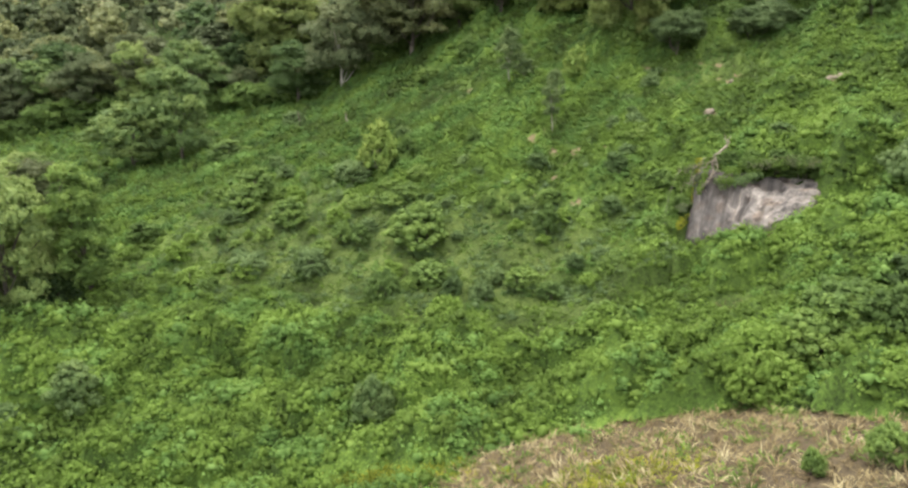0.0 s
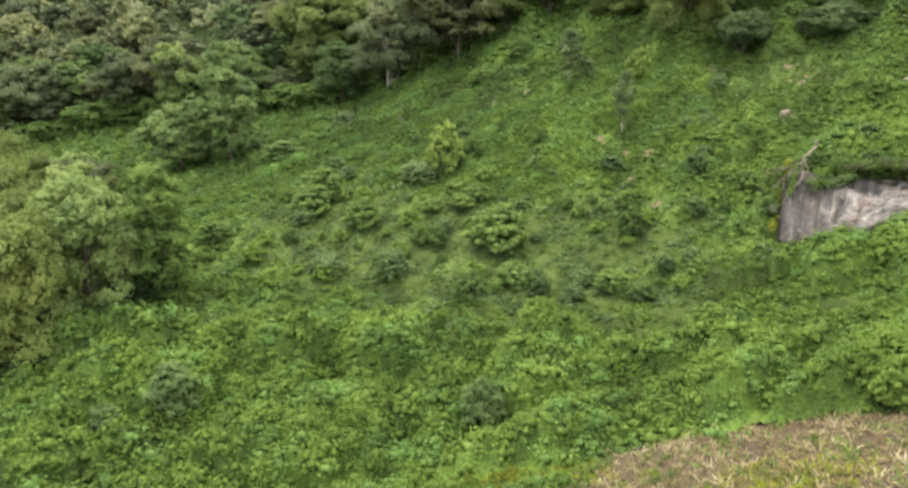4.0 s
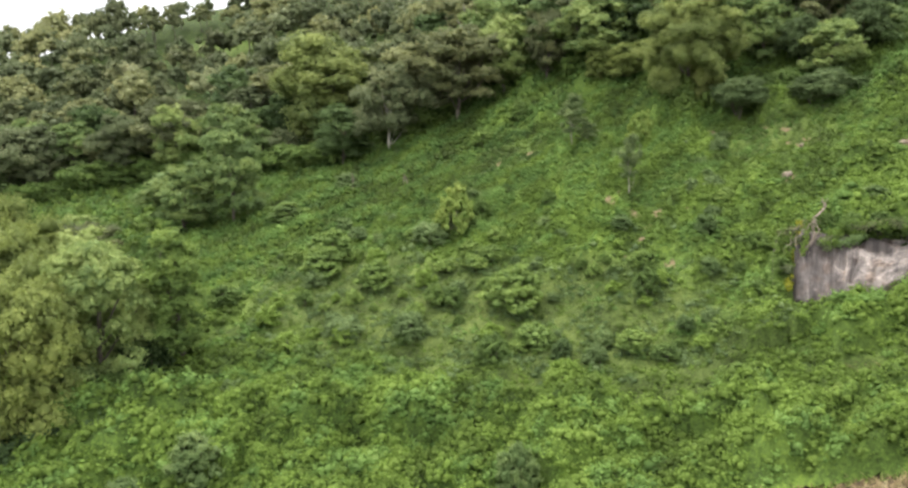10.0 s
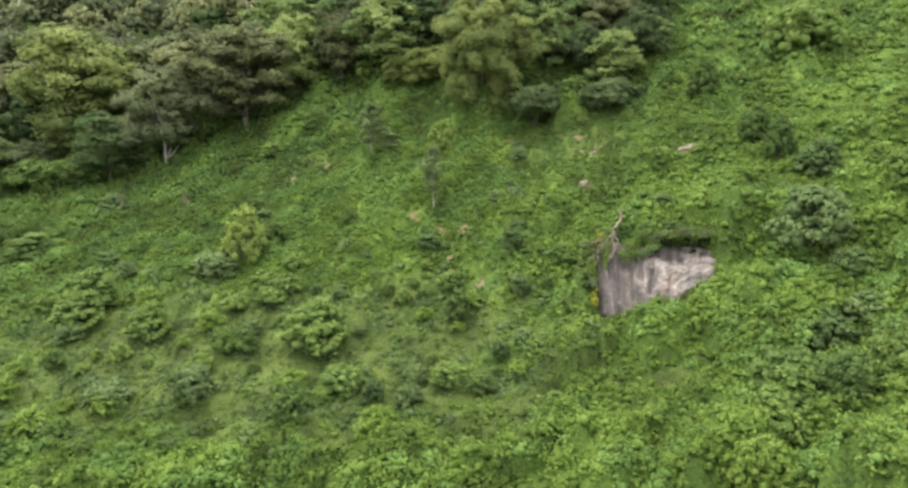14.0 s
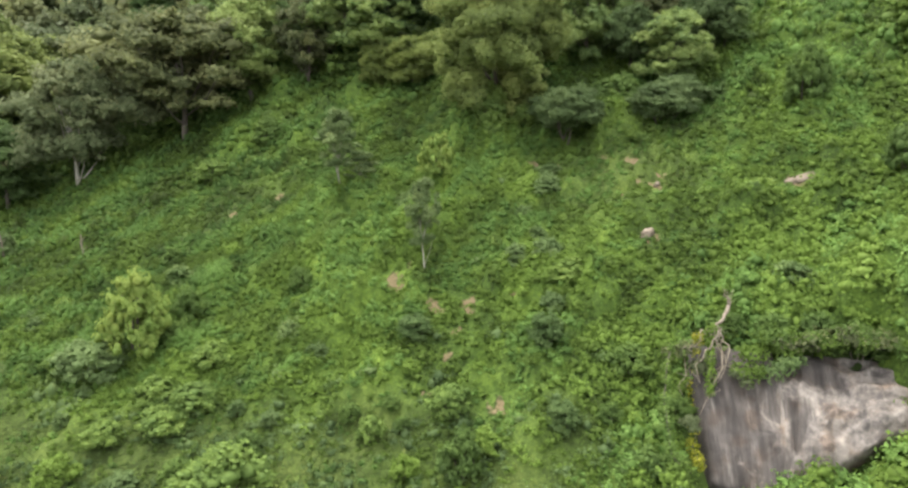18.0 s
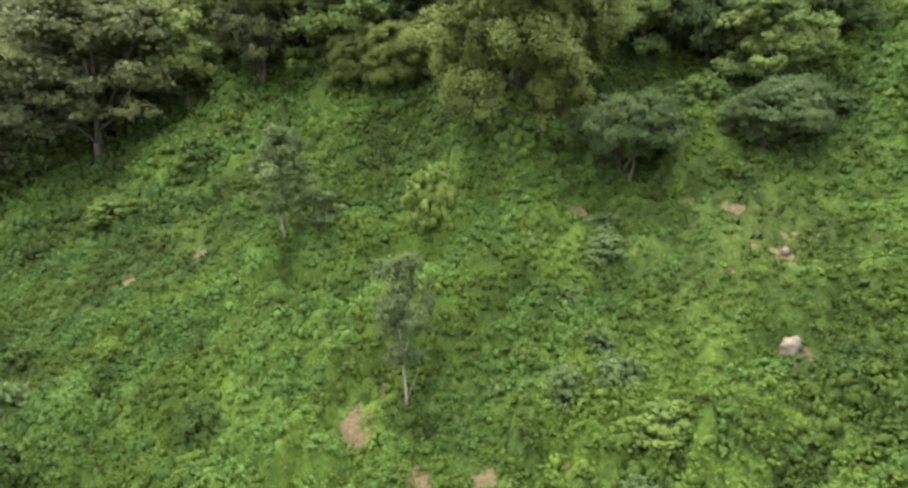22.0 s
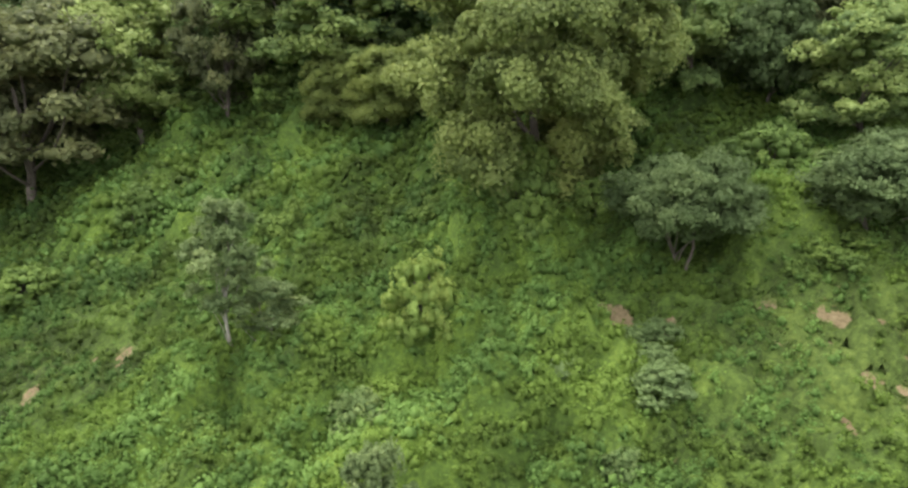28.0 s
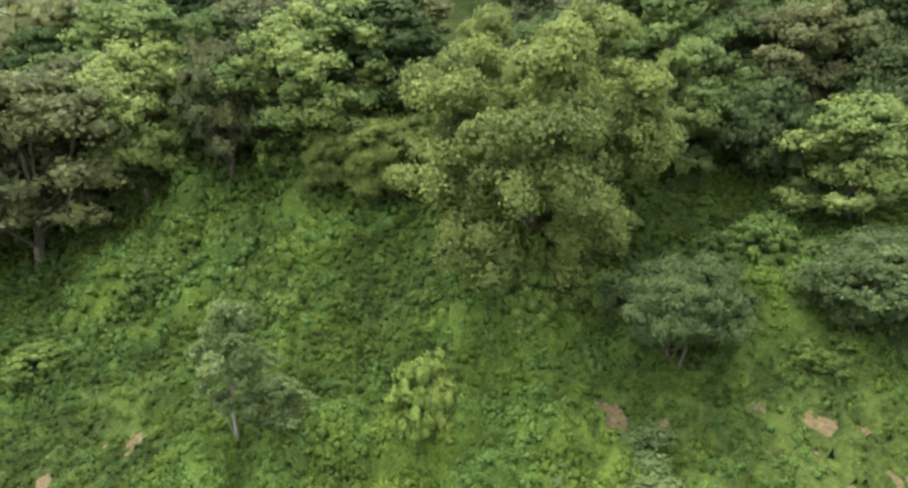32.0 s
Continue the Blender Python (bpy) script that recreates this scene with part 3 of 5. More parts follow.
def puff(centre, radii, count, size, tint, rng, low=-0.25, jitter=0.30, droop=0.0):
    """Leaves over the outside of one rounded clump."""
    d = rng.normal(size=(count * 3, 3))
    d /= np.linalg.norm(d, axis=1, keepdims=True)
    d = d[d[:, 2] > low][:count]
    k = len(d)
    at = np.asarray(centre) + d * np.asarray(radii) * (0.74 + 0.40 * rng.random((k, 1)))
    at[:, 2] -= droop * rng.random(k) * radii[2]
    nrm = d + jitter * rng.normal(size=(k, 3)) + (0, 0, 0.15)
    # leaves facing up get a lighter tint: light from above put into colour
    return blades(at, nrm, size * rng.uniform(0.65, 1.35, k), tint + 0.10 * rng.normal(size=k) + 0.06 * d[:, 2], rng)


def lobe(centre, radii, cover, size, tint, rng, low=-0.35, droop=0.0, subs=9, core=0.66, middle=None):
    """One lobe of a crown: smaller leafy lumps over its outside, each with its own rounded top. cover: share of a lump under leaves."""
    d = rng.normal(size=(subs * 4, 3))
    d /= np.linalg.norm(d, axis=1, keepdims=True)
    d = d[d[:, 2] > low][:subs]
    r = np.asarray(radii)
    k, m = len(d), max(5, int(cover * 3.1 * r[0] * r[2] / size ** 2))
    heart = np.asarray(centre) + d * r * rng.uniform(0.55, 0.95, (k, 1))
    heart[:, 2] -= droop * rng.random(k) * r[2] * 0.8
    rad = r * rng.uniform(0.34, 0.62, (k, 1))
    hue = tint + 0.05 * rng.normal(size=k)
    e = rng.normal(size=(k, m, 3))
    e /= np.linalg.norm(e, axis=2, keepdims=True)
    e = e + 0.45 * d[:, None] + (0, 0, 0.30 if core else 0.7)
    e /= np.linalg.norm(e, axis=2, keepdims=True)
    at = heart[:, None] + e * rad[:, None] * rng.uniform(0.72 if core else 0.35, 1.30, (k, m, 1))
    nrm = e + 0.50 * rng.normal(size=e.shape)
    if middle is not None:
        # leaves on the shell of the crown spread outwards to the light
        away = at - np.asarray(middle)
        nrm = nrm + 0.35 * away / np.linalg.norm(away, axis=2, keepdims=True)
    t = hue[:, None] + 0.06 * rng.normal(size=(k, m))
    sz = size * rng.uniform(0.65, 1.3, (k, m))
    packs = [blades(at.reshape(-1, 3), nrm.reshape(-1, 3), sz.ravel(), t.ravel(), rng, 0.75)]
    # cores of the lumps slightly darker: inner shade put into the tint
    return packs + [cores(heart, rad, hue - 0.04, rng, core, True)] if core else packs


def tube(points, radii, sides=7):
    """Tapered tube along points: vertices and quad faces."""
    points = np.asarray(points, float)
    v = []
    for i, (p, r) in enumerate(zip(points, radii)):
        d = points[min(i + 1, len(points) - 1)] - points[max(i - 1, 0)]
        d /= np.linalg.norm(d) + 1e-9
        a = np.cross(d, (0.3, 1, 0.1))
        a /= np.linalg.norm(a)
        b = np.cross(d, a)
        w = np.linspace(0, 2 * np.pi, sides, endpoint=False)[:, None]
        v.append(p + r * (np.cos(w) * a + np.sin(w) * b))
    v = np.concatenate(v)
    f = [[i * sides + j, i * sides + (j + 1) % sides, (i + 1) * sides + (j + 1) % sides, (i + 1) * sides + j]
         for i in range(len(points) - 1) for j in range(sides)]
    return v, np.array(f)


def bent(a, b, rng, steps=6, sway=0.06):
    a, b = np.asarray(a, float), np.asarray(b, float)
    t = np.linspace(0, 1, steps)[:, None]
    off = rng.normal(size=3) * np.linalg.norm(b - a) * sway
    return a + (b - a) * t + off * np.sin(np.pi * t) + np.cumsum(rng.normal(size=(steps, 3)), 0) * np.linalg.norm(b - a) * 0.012


def under(name, me, parent, label=""):
    ob = new(name, me)
    ob.parent = parent
    if label:
        ob["label"] = label
    return ob


def tree(name, seed, high, wide, leaf, bark, crown_from=0.3, puffs=34, cover=0.6, size=0.55, shape="round", tint=0.45,
         trunk_radius=0.0, forks=1, puff_size=0.19, label="", category="tree", hang=0.8, droop=0.0, subs=9, core=0.66, ragged=0.0):
    """A tree at the origin: trunk, limbs and a crown of leaf clumps whose outline is uneven."""
    rng = np.random.default_rng(seed)
    root = tagged(new(name), label, category)
    r0 = trunk_radius or 0.016 * high + 0.05
    top = high * 0.62
    lean = rng.normal(size=2) * 0.03 * high
    trunks = []
    for k in range(forks):
        spread = (0, 0) if forks == 1 else (0.16 * wide * math.cos(2.4 * k), 0.16 * wide * math.sin(2.4 * k))
        line = bent((0.12 * k * r0, 0, -0.6), (lean[0] + spread[0], lean[1] + spread[1], top), rng, 9, 0.03)
        trunks.append(line)
        taper = np.linspace(1.25, 0.35, 9) * r0 / (1 + 0.35 * (forks - 1))
        under("trunk", smooth(mesh_from("trunk", *tube(line, taper, 9), bark)), root)
    packs = []
    middle = high * (1 + crown_from) / 2
    half = high * (1 - crown_from) / 2
    for k in range(puffs):
        u = (k + 0.5) / puffs
        if shape == "boughs":
            # foliage falls in tiers from the ends of the boughs, with hollows between them
            b, j = k % 15, k // 15
            turn = 2.39996 * b
            rise = 0.97 - 0.72 * (b / 14) ** 1.1
            reach = 0.47 * wide * math.sin(math.pi * min(0.92, 1.02 - rise + 0.12)) ** 0.7
            z = high * (rise - 0.055 * j) + 0.02 * high * rng.normal()
            rad = reach * (1.0, 1.08, 0.78, 1.0, 0.6)[j] * rng.uniform(0.85, 1.1)
            pr = puff_size * wide * rng.uniform(0.75, 1.25)
        else:
            c = 1 - 1.9 * u
            z = middle + half * 0.86 * c + 0.04 * high * rng.normal()
            rad = 0.42 * wide * math.sqrt(max(0.03, 1 - c * c)) * rng.uniform(0.65, 1.15)
            pr = puff_size * wide * rng.uniform(0.6, 1.4)
            rad *= 1 + ragged * rng.normal()
            z += 0.25 * ragged * half * rng.normal()
        a = (turn + 0.25 * rng.normal() if shape == "boughs" else 2.39996 * k + rng.uniform(-0.4, 0.4))
        line = trunks[k % forks]
        c = (rad * math.cos(a) + lean[0] * z / high, rad * math.sin(a) + lean[1] * z / high, min(z, high - 0.45 * pr))
        radii = (pr * rng.uniform(0.85, 1.2), pr * rng.uniform(0.85, 1.2), pr * hang)
        hue = tint + (0.07 + 0.12 * droop) * rng.normal()
        packs += lobe(c, radii, cover, size, hue, rng, -0.35, droop, subs, core, (lean[0] * 0.5, lean[1] * 0.5, high * (crown_from + 0.28 * (1 - crown_from))))
        # lobe core darkened a little, shade inside the crown as colour
        packs.append(cores(np.array([c]), np.array([radii]), np.array([hue - 0.05]), rng, 0.30))
        if k % max(1, puffs // 6) == 0:
            j = min(8, max(2, int(8 * (z / high) * 0.8)))
            limb = bent(line[j], c, rng, 6, 0.05)
            under("limb", smooth(mesh_from("limb", *tube(limb, np.linspace(0.42, 0.10, 6) * r0, 6), bark)), root)
    under("crown", foliage("crown", packs, leaf), root)
    return root


def shrub(name, seed, leaf, label, tint=0.45, puffs=11, cover=0.5, size=0.16, stems=5, tall=1.0, low=-0.2, big=False):
    """A shrub about one metre wide and high, to be scaled: stems and foliage. big: for wide ones, of many smaller clumps."""
    if big:
        puffs, size = 30, 0.11
    rng = np.random.default_rng(seed)
    root = tagged(new(name), label, "shrub")
    packs = []
    for k in range(puffs):
        a, u = 2.39996 * k, (k + 0.5) / puffs
        r = (0.38 if big else 0.32) * math.sqrt(1 - (1 - u) ** 2) * rng.uniform(0.8, 1.2)
        c = (r * math.cos(a), r * math.sin(a), tall * (0.16 + (0.66 if big else 0.58) * (1 - u) * rng.uniform(0.85, 1.1)))
        pr = rng.uniform(0.12, 0.19) if big else rng.uniform(0.16, 0.23)
        hue = tint + 0.05 * rng.normal()
        packs += lobe(c, (pr, pr, pr * 1.05), cover, size * 0.42, hue, rng, low, subs=5 if big else 9, middle=(0, 0, 0.22 * tall))
        # core tint lowered a little for the shade inside the shrub
        packs.append(cores(np.array([c]), np.array([(pr, pr, pr)]), np.array([hue - 0.05]), rng, 0.55))
        if k < stems:
            line = bent((0.05 * math.cos(a), 0.05 * math.sin(a), -0.12), c, rng, 5, 0.08)
            under("stem", smooth(mesh_from("stem", *tube(line, np.linspace(0.022, 0.008, 5), 5), BARK)), root)
    under("foliage", foliage("foliage", packs, leaf), root)
    return root


def stand(ob, x, y, sx, sz, turn, group="", sink=0.1):
    """A copy of a thing on the ground, scaled."""
    m = pose(x, y, float(hill(x, y)) - sink, 0, 0, turn) @ Matrix.Diagonal((sx, sx, sz, 1))
    c = copy_thing(ob, m)
    if group:
        c["group"] = group
    return c


def discard(ob):
    for o in (*ob.children_recursive, ob):
        bpy.data.objects.remove(o)


# ---- rock outcrop ----
def rock_outcrop():
    """A tilted granite face set into the slope, with flutes and spalls."""
    root = tagged(new("rock_outcrop"), "streaked grey and cream granite rock face set into the slope", "rock")
    cols, rows = 90, 60
    u, v = np.meshgrid(np.linspace(0, 1, cols), np.linspace(0, 1, rows))
    bl, br, tl, tr = (np.array(p) for p in ((32.8, 89.9, 30.9), (48.4, 84.2, 35.9), (37.4, 99.8, 40.5), (52.2, 87.9, 41.7)))
    w, v = v, v - 0.20 * np.sin(np.pi * np.clip(u * 1.15, 0, 1)) * (1 - v)
    p = ((1 - u) * (1 - v))[..., None] * bl + (u * (1 - v))[..., None] * br + ((1 - u) * v)[..., None] * tl + (u * v)[..., None] * tr
    v = w
    out = np.array((-0.48, -0.47, 0.74))
    bulge = 0.55 + 0.5 * np.sin(np.pi * np.clip(v, 0, 1)) ** 0.7 * np.sin(np.pi * np.clip(u, 0.02, 0.98)) ** 0.4
    bulge += 0.16 * waves(u * 40, v * 3.5, 5, 21) + 0.34 * waves(u * 12, v * 9, 4, 22) + 0.06 * waves(u * 40, v * 30, 3, 23)
    bulge -= 0.45 * np.exp(-((u - 0.44 - 0.06 * v + 0.02 * waves(v * 10, u, 3, 6)) / 0.014) ** 2)
    for level, tilt, deep in ((0.70, 0.30, 0.30), (0.46, 0.22, 0.16), (0.88, 0.10, 0.35), (0.25, -0.05, 0.14)):
        bulge -= 1.5 * deep * np.tanh((v - level + tilt * (u - 0.5) + 0.05 * waves(u * 14, v, 3, 4 + int(10 * level))) / 0.025) * (0.35 + 0.65 * (u > 0.40))
    edge = np.minimum(np.minimum(u, 1 - u), np.minimum(v, 1 - v))
    bulge -= 1.6 * np.exp(-(edge / 0.03) ** 2)
    p = p + bulge[..., None] * out
    front = p.reshape(-1, 3)
    back = front - 1.6 * out
    n = len(front)
    f = grid_faces(rows, cols)
    rim = np.concatenate([np.arange(cols), cols - 1 + cols * np.arange(1, rows), n - 2 - np.arange(cols - 1), (cols * np.arange(rows - 2, 0, -1))])
    nxt = np.roll(rim, -1)
    side = np.stack([rim, rim + n, nxt + n, nxt], 1)
    uv = np.stack([u.ravel(), v.ravel(), 0 * u.ravel()], 1)
    me = mesh_from("face", np.concatenate([front, back]), np.concatenate([f, f[:, ::-1] + n, side]), GRANITE,
                   (("along_face", "POINT", np.concatenate([uv, uv])),))
    under("face", smooth(me), root)
    # earth and roots overhanging the upper edge
    cols, rows = 44, 8
    u, v = np.meshgrid(np.linspace(0.40, 1.06, cols), np.linspace(0, 1, rows))
    top = tl + (tr - tl) * u[..., None] + (out * 2.2 + np.array((0.1, -0.6, -0.1))) * (0.1 + 0.9 * v * (0.62 + 0.55 * waves(u * 30, v, 5, 9)))[..., None]
    top[..., 2] += 0.5 - 0.3 * v ** 2 + 0.15 * waves(u * 30, v * 4, 3, 10)
    low = top + np.array((0.1, 0.3, -0.75)) * (1 - 0.5 * v)[..., None]
    n = top.shape[0] * top.shape[1]
    f = grid_faces(rows, cols)
    rim = np.concatenate([np.arange(cols), cols - 1 + cols * np.arange(1, rows), n - 2 - np.arange(cols - 1), (cols * np.arange(rows - 2, 0, -1))])
    nxt = np.roll(rim, -1)
    me = mesh_from("overhang", np.concatenate([top.reshape(-1, 3), low.reshape(-1, 3)]), np.concatenate([f, f[:, ::-1] + n, np.stack([rim, rim + n, nxt + n, nxt], 1)]), SOIL)
    under("overhang", smooth(me), root, "dark earth and roots overhanging the rock")
    return bl, br, tl, tr, out


BL, BR, TL, TR, OUT = rock_outcrop()


def boulder(x, y, long, deep, high, turn, seed):
    """A weathered stone half sunk in the slope."""
    r = np.random.default_rng(seed)
    a, b = np.meshgrid(np.linspace(0, 2 * np.pi, 25)[:-1], np.linspace(0.12, 0.93, 12) * np.pi)
    d = np.stack([np.cos(a) * np.sin(b), np.sin(a) * np.sin(b), np.cos(b)], 2)
    big = 1 + 0.16 * waves(d[..., 0] * 3 + d[..., 2] * 2, d[..., 1] * 3, 3.2, seed) + 0.07 * waves(d[..., 0] * 8, d[..., 1] * 8 + d[..., 2] * 6, 3, seed + 1) + 0.02 * r.normal(size=a.shape)
    p = np.sign(d) * np.abs(d) ** 0.8 * big[..., None] * (long / 2, deep / 2, high)
    v = np.concatenate([p.reshape(-1, 3), [(0, 0, high * 0.97), (0, 0, -high)]])
    n = 24
    f = [(i * n + j, (i + 1) * n + j, (i + 1) * n + (j + 1) % n, i * n + (j + 1) % n) for i in range(11) for j in range(n)]
    f += [(len(v) - 2, j, j + 1, (j + 2) % n) for j in range(0, n, 2)] + [(len(v) - 1, 11 * n + (j + 2) % n, 11 * n + j + 1, 11 * n + j) for j in range(0, n, 2)]
    ob = tagged(new("boulder", smooth(mesh_from("boulder", v, f, STONE))), "pale weathered boulder half sunk in the green slope", "rock", "boulders on the slope")
    ob.matrix_world = pose(x, y, float(hill(x, y)) + 0.12 * high, 14, -16, turn)


boulder(45.2, 118.2, 2.0, 1.3, 0.75, 25, 301)
boulder(65.4, 115.0, 4.6, 1.6, 0.45, -20, 302)
boulder(38.0, 87.2, 5.5, 1.0, 0.55, -20, 306)
boulder(51.6, 125.9, 1.1, 0.7, 0.4, 40, 303)
boulder(54.9, 115.6, 1.2, 0.9, 0.8, 70, 304)


def on_face(u, v, off=0.0):
    return (1 - u) * (1 - v) * BL + u * (1 - v) * BR + (1 - u) * v * TL + u * v * TR + OUT * off


def gnarled(a, b, rng, steps=12, crook=0.05):
    """A crooked line from a to b."""
    line = bent(a, b, rng, steps, 0.10)
    kink = rng.normal(size=(steps, 3)) * np.linalg.norm(np.asarray(b) - np.asarray(a)) * crook
    kink[0] = kink[-1] = 0
    return line + kink


def dead_branch():
    rng = np.random.default_rng(5)
    root = tagged(new("dead_branch"), "bleached dead branches leaning over the corner of the rock", "branch")
    start, fork = on_face(0.22, 1.22, 1.6), on_face(0.15, 1.02, 2.2)
    under("stem", smooth(mesh_from("stem", *tube(gnarled(start, fork, rng, 7, 0.03), np.linspace(0.19, 0.12, 7), 7), DEAD_WOOD)), root)
    for u, v in ((0.04, 0.98), (-0.04, 0.80), (-0.03, 0.60), (0.05, 0.55), (0.11, 0.62), (0.02, 0.42), (0.20, 0.72), (-0.06, 0.52)):
        line = gnarled(fork, on_face(u, v, 1.7), rng)
        under("twig", smooth(mesh_from("twig", *tube(line, np.linspace(0.085, 0.02, 12), 6), DEAD_WOOD)), root)
        line = gnarled(line[6], line[6] + rng.normal(size=3) * 0.9, rng, 8)
        under("twig", smooth(mesh_from("twig", *tube(line, np.linspace(0.045, 0.012, 8), 5), DEAD_WOOD)), root)
    for k in range(5):
        line = gnarled(start, start + np.array((rng.normal() * 0.7, 0.4 + rng.normal() * 0.5, 0.7 + 0.3 * k)), rng, 8)
        under("twig", smooth(mesh_from("twig", *tube(line, np.linspace(0.09, 0.02, 8), 6), DEAD_WOOD)), root)


def hanging_vine(u0, v0, v1, wide, leaf, label, seed, tint, off=2.3):
    rng = np.random.default_rng(seed)
    root = tagged(new("hanging_vine"), label, "vine")
    line = gnarled(on_face(u0, v0, off), on_face(u0 - 0.03, v1, off - 0.3), rng, 12, 0.012)
    under("stem", smooth(mesh_from("stem", *tube(line, np.linspace(0.05, 0.03, 12), 6), BARK)), root)
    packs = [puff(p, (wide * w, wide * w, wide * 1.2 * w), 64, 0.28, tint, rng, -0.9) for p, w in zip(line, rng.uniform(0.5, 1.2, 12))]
    under("foliage", foliage("foliage", packs, leaf), root)


dead_branch()
hanging_vine(0.06, 0.88, 0.05, 0.60, VINE, "yellow-green vine hanging down the corner of the rock", 6, 0.55, 2.9)
hanging_vine(0.13, 1.0, 0.60, 0.50, COVER, "green creeper hanging over the rock", 7, 0.45)
hanging_vine(-0.08, 0.85, 0.10, 0.6, SHRUB, "dark green creeper hanging down the edge of the rock", 8, 0.4)


def grass_tuft(u, v, w, seed, leaf, tint, label, off=1.9):
    rng = np.random.default_rng(seed)
    t = tagged(new("grass_tuft"), label, "grass")
    packs = []
    for k in range(4):
        p = on_face(u + 0.03 * rng.normal(), v + 0.03 * rng.normal(), off)
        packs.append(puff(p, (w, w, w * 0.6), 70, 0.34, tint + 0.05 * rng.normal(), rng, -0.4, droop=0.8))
    under("foliage", foliage("foliage", packs, leaf), t)


for k, (u, v, w) in enumerate(((0.03, 0.74, 0.8), (0.20, 0.66, 0.6), (-0.02, 0.86, 0.9), (0.00, 0.40, 0.6))):
    grass_tuft(u, v, w, 80 + k, GREYISH if k % 2 else CANOPY, 0.22, "brown grass and dead creeper draped over the rock")
ragged = np.random.default_rng(95)
for k in range(13):
    grass_tuft(0.42 + 0.053 * k, 0.95 + 0.11 * ragged.random(), ragged.uniform(0.55, 1.35), 90 + k, (SHRUB, COVER, CANOPY)[k % 3], ragged.uniform(0.2, 0.5), "dark green creeper hanging over the upper edge of the rock", 2.2)
for k, (u, v, w) in enumerate(((0.31, 0.72, 1.0), (0.40, 0.70, 0.95), (0.30, 0.88, 1.1), (0.46, 0.78, 0.8), (0.42, 0.90, 1.0))):
    grass_tuft(u, v, w, 40 + k, PALE if k % 2 else COVER, 0.35, "olive grass and creeper hanging over the ledge of the rock")
for k, (u, v, w) in enumerate(((0.12, 0.06, 0.55), (0.26, 0.03, 0.5), (0.45, 0.02, 0.5), (0.62, 0.02, 0.6), (0.78, 0.06, 0.7), (0.92, 0.12, 0.8), (1.0, 0.35, 0.9), (1.0, 0.6, 0.8))):
    grass_tuft(u, v, w, 60 + k, COVER, 0.45, "green creeper growing at the foot of the rock", 0.7)

# ---- named shrubs ----
KINDS = {}
for kind, seed, leaf, label, tint in (("dark", 100, SHRUB, "dark green rounded shrub on the slope", 0.32), ("mid", 110, SHRUB, "leafy green shrub among low growth", 0.55),
                                      ("olive", 120, OLIVE, "dull olive shrub with thin leaves", 0.56), ("blue", 130, BLUISH, "bluish green shrub with broad leaves", 0.46),
                                      ("pale", 140, COVER, "bright green rounded shrub with small leaves", 0.70), ("yel", 150, SHRUB, "tall yellow-green shrub with upright shoots", 0.82)):
    KINDS[kind] = [shrub("shrub", seed + k, leaf, label, tint, big=k > 1) for k in range(4)]
# x, y, height, width by kind of shrub
SHRUBS = {
    "dark": [(40.5, 61.7, 5.8, 10.2), (42.6, 57.8, 5.5, 6.8), (-10.5, 92.2, 5.4, 5.3), (4.2, 132.7, 3.3, 3.3), (-9.4, 134.6, 4.5, 4.2), (-59.3, 120.2, 3.7, 5.6), (14.8, 100.2, 4.5, 4.1),
             (-39.8, 90.6, 3.9, 6.1), (71.0, 98.9, 6.7, 4.7), (73.3, 107.1, 6.0, 5.5), (77.2, 127.6, 8.4, 6.3), (97.3, 96.3, 3.2, 8.0),
             (3.7, 177.4, 5.0, 5.8)],
    "mid": [(-6.2, 105.5, 6.1, 9.8), (-19.5, 109.1, 3.7, 4.0), (-40.4, 129.6, 6.0, 9.4), (-4.0, 95.9, 3.4, 6.3), (-41.3, 124.6, 4.7, 7.9),
            (-11.3, 120.3, 3.4, 8.7), (22.9, 88.7, 2.7, 5.0), (9.9, 90.2, 3.2, 5.1), (-30.3, 116.3, 4.4, 6.4), (23.1, 36.0, 1.8, 1.5),
            (27.6, 35.7, 2.6, 3.0), (103.3, 129.7, 10.8, 14.7), (73.8, 79.0, 5.3, 5.3),
            (41.1, 60.4, 5.2, 6.2), (35.1, 58.7, 5.1, 7.5), (46.5, 54.7, 6.9, 7.1), (19.6, 76.2, 4.2, 6.2)],
    "olive": [(58.6, 79.2, 8.3, 9.6), (-20.3, 129.9, 4.4, 7.0), (-23.3, 101.6, 4.1, 5.7), (-34.4, 103.7, 3.1, 5.8), (-43.2, 179.5, 4.8, 6.4)],
    "blue": [(-42.9, 88.1, 3.3, 4.3), (-9.7, 68.8, 5.6, 5.2), (-50.8, 78.7, 5.3, 7.1), (-58.3, 74.5, 3.5, 4.5), 
             (70.0, 89.8, 5.3, 6.7), (71.3, 136.5, 3.0, 7.9),
             (49.5, 99.5, 2.6, 4.3), (15.2, 139.9, 2.2, 2.8)],
    "pale": [(-1.3, 84.5, 4.9, 5.3), (29.5, 54.0, 4.0, 5.9), (23.3, 58.8, 4.0, 3.5), (34.3, 49.3, 2.8, 5.9), (38.9, 47.9, 3.8, 8.6),
             (27.6, 53.8, 4.7, 4.8)],
    "yel": [(-15.1, 131.3, 8.8, 7.0), (26.1, 145.0, 6.3, 5.2)],
}
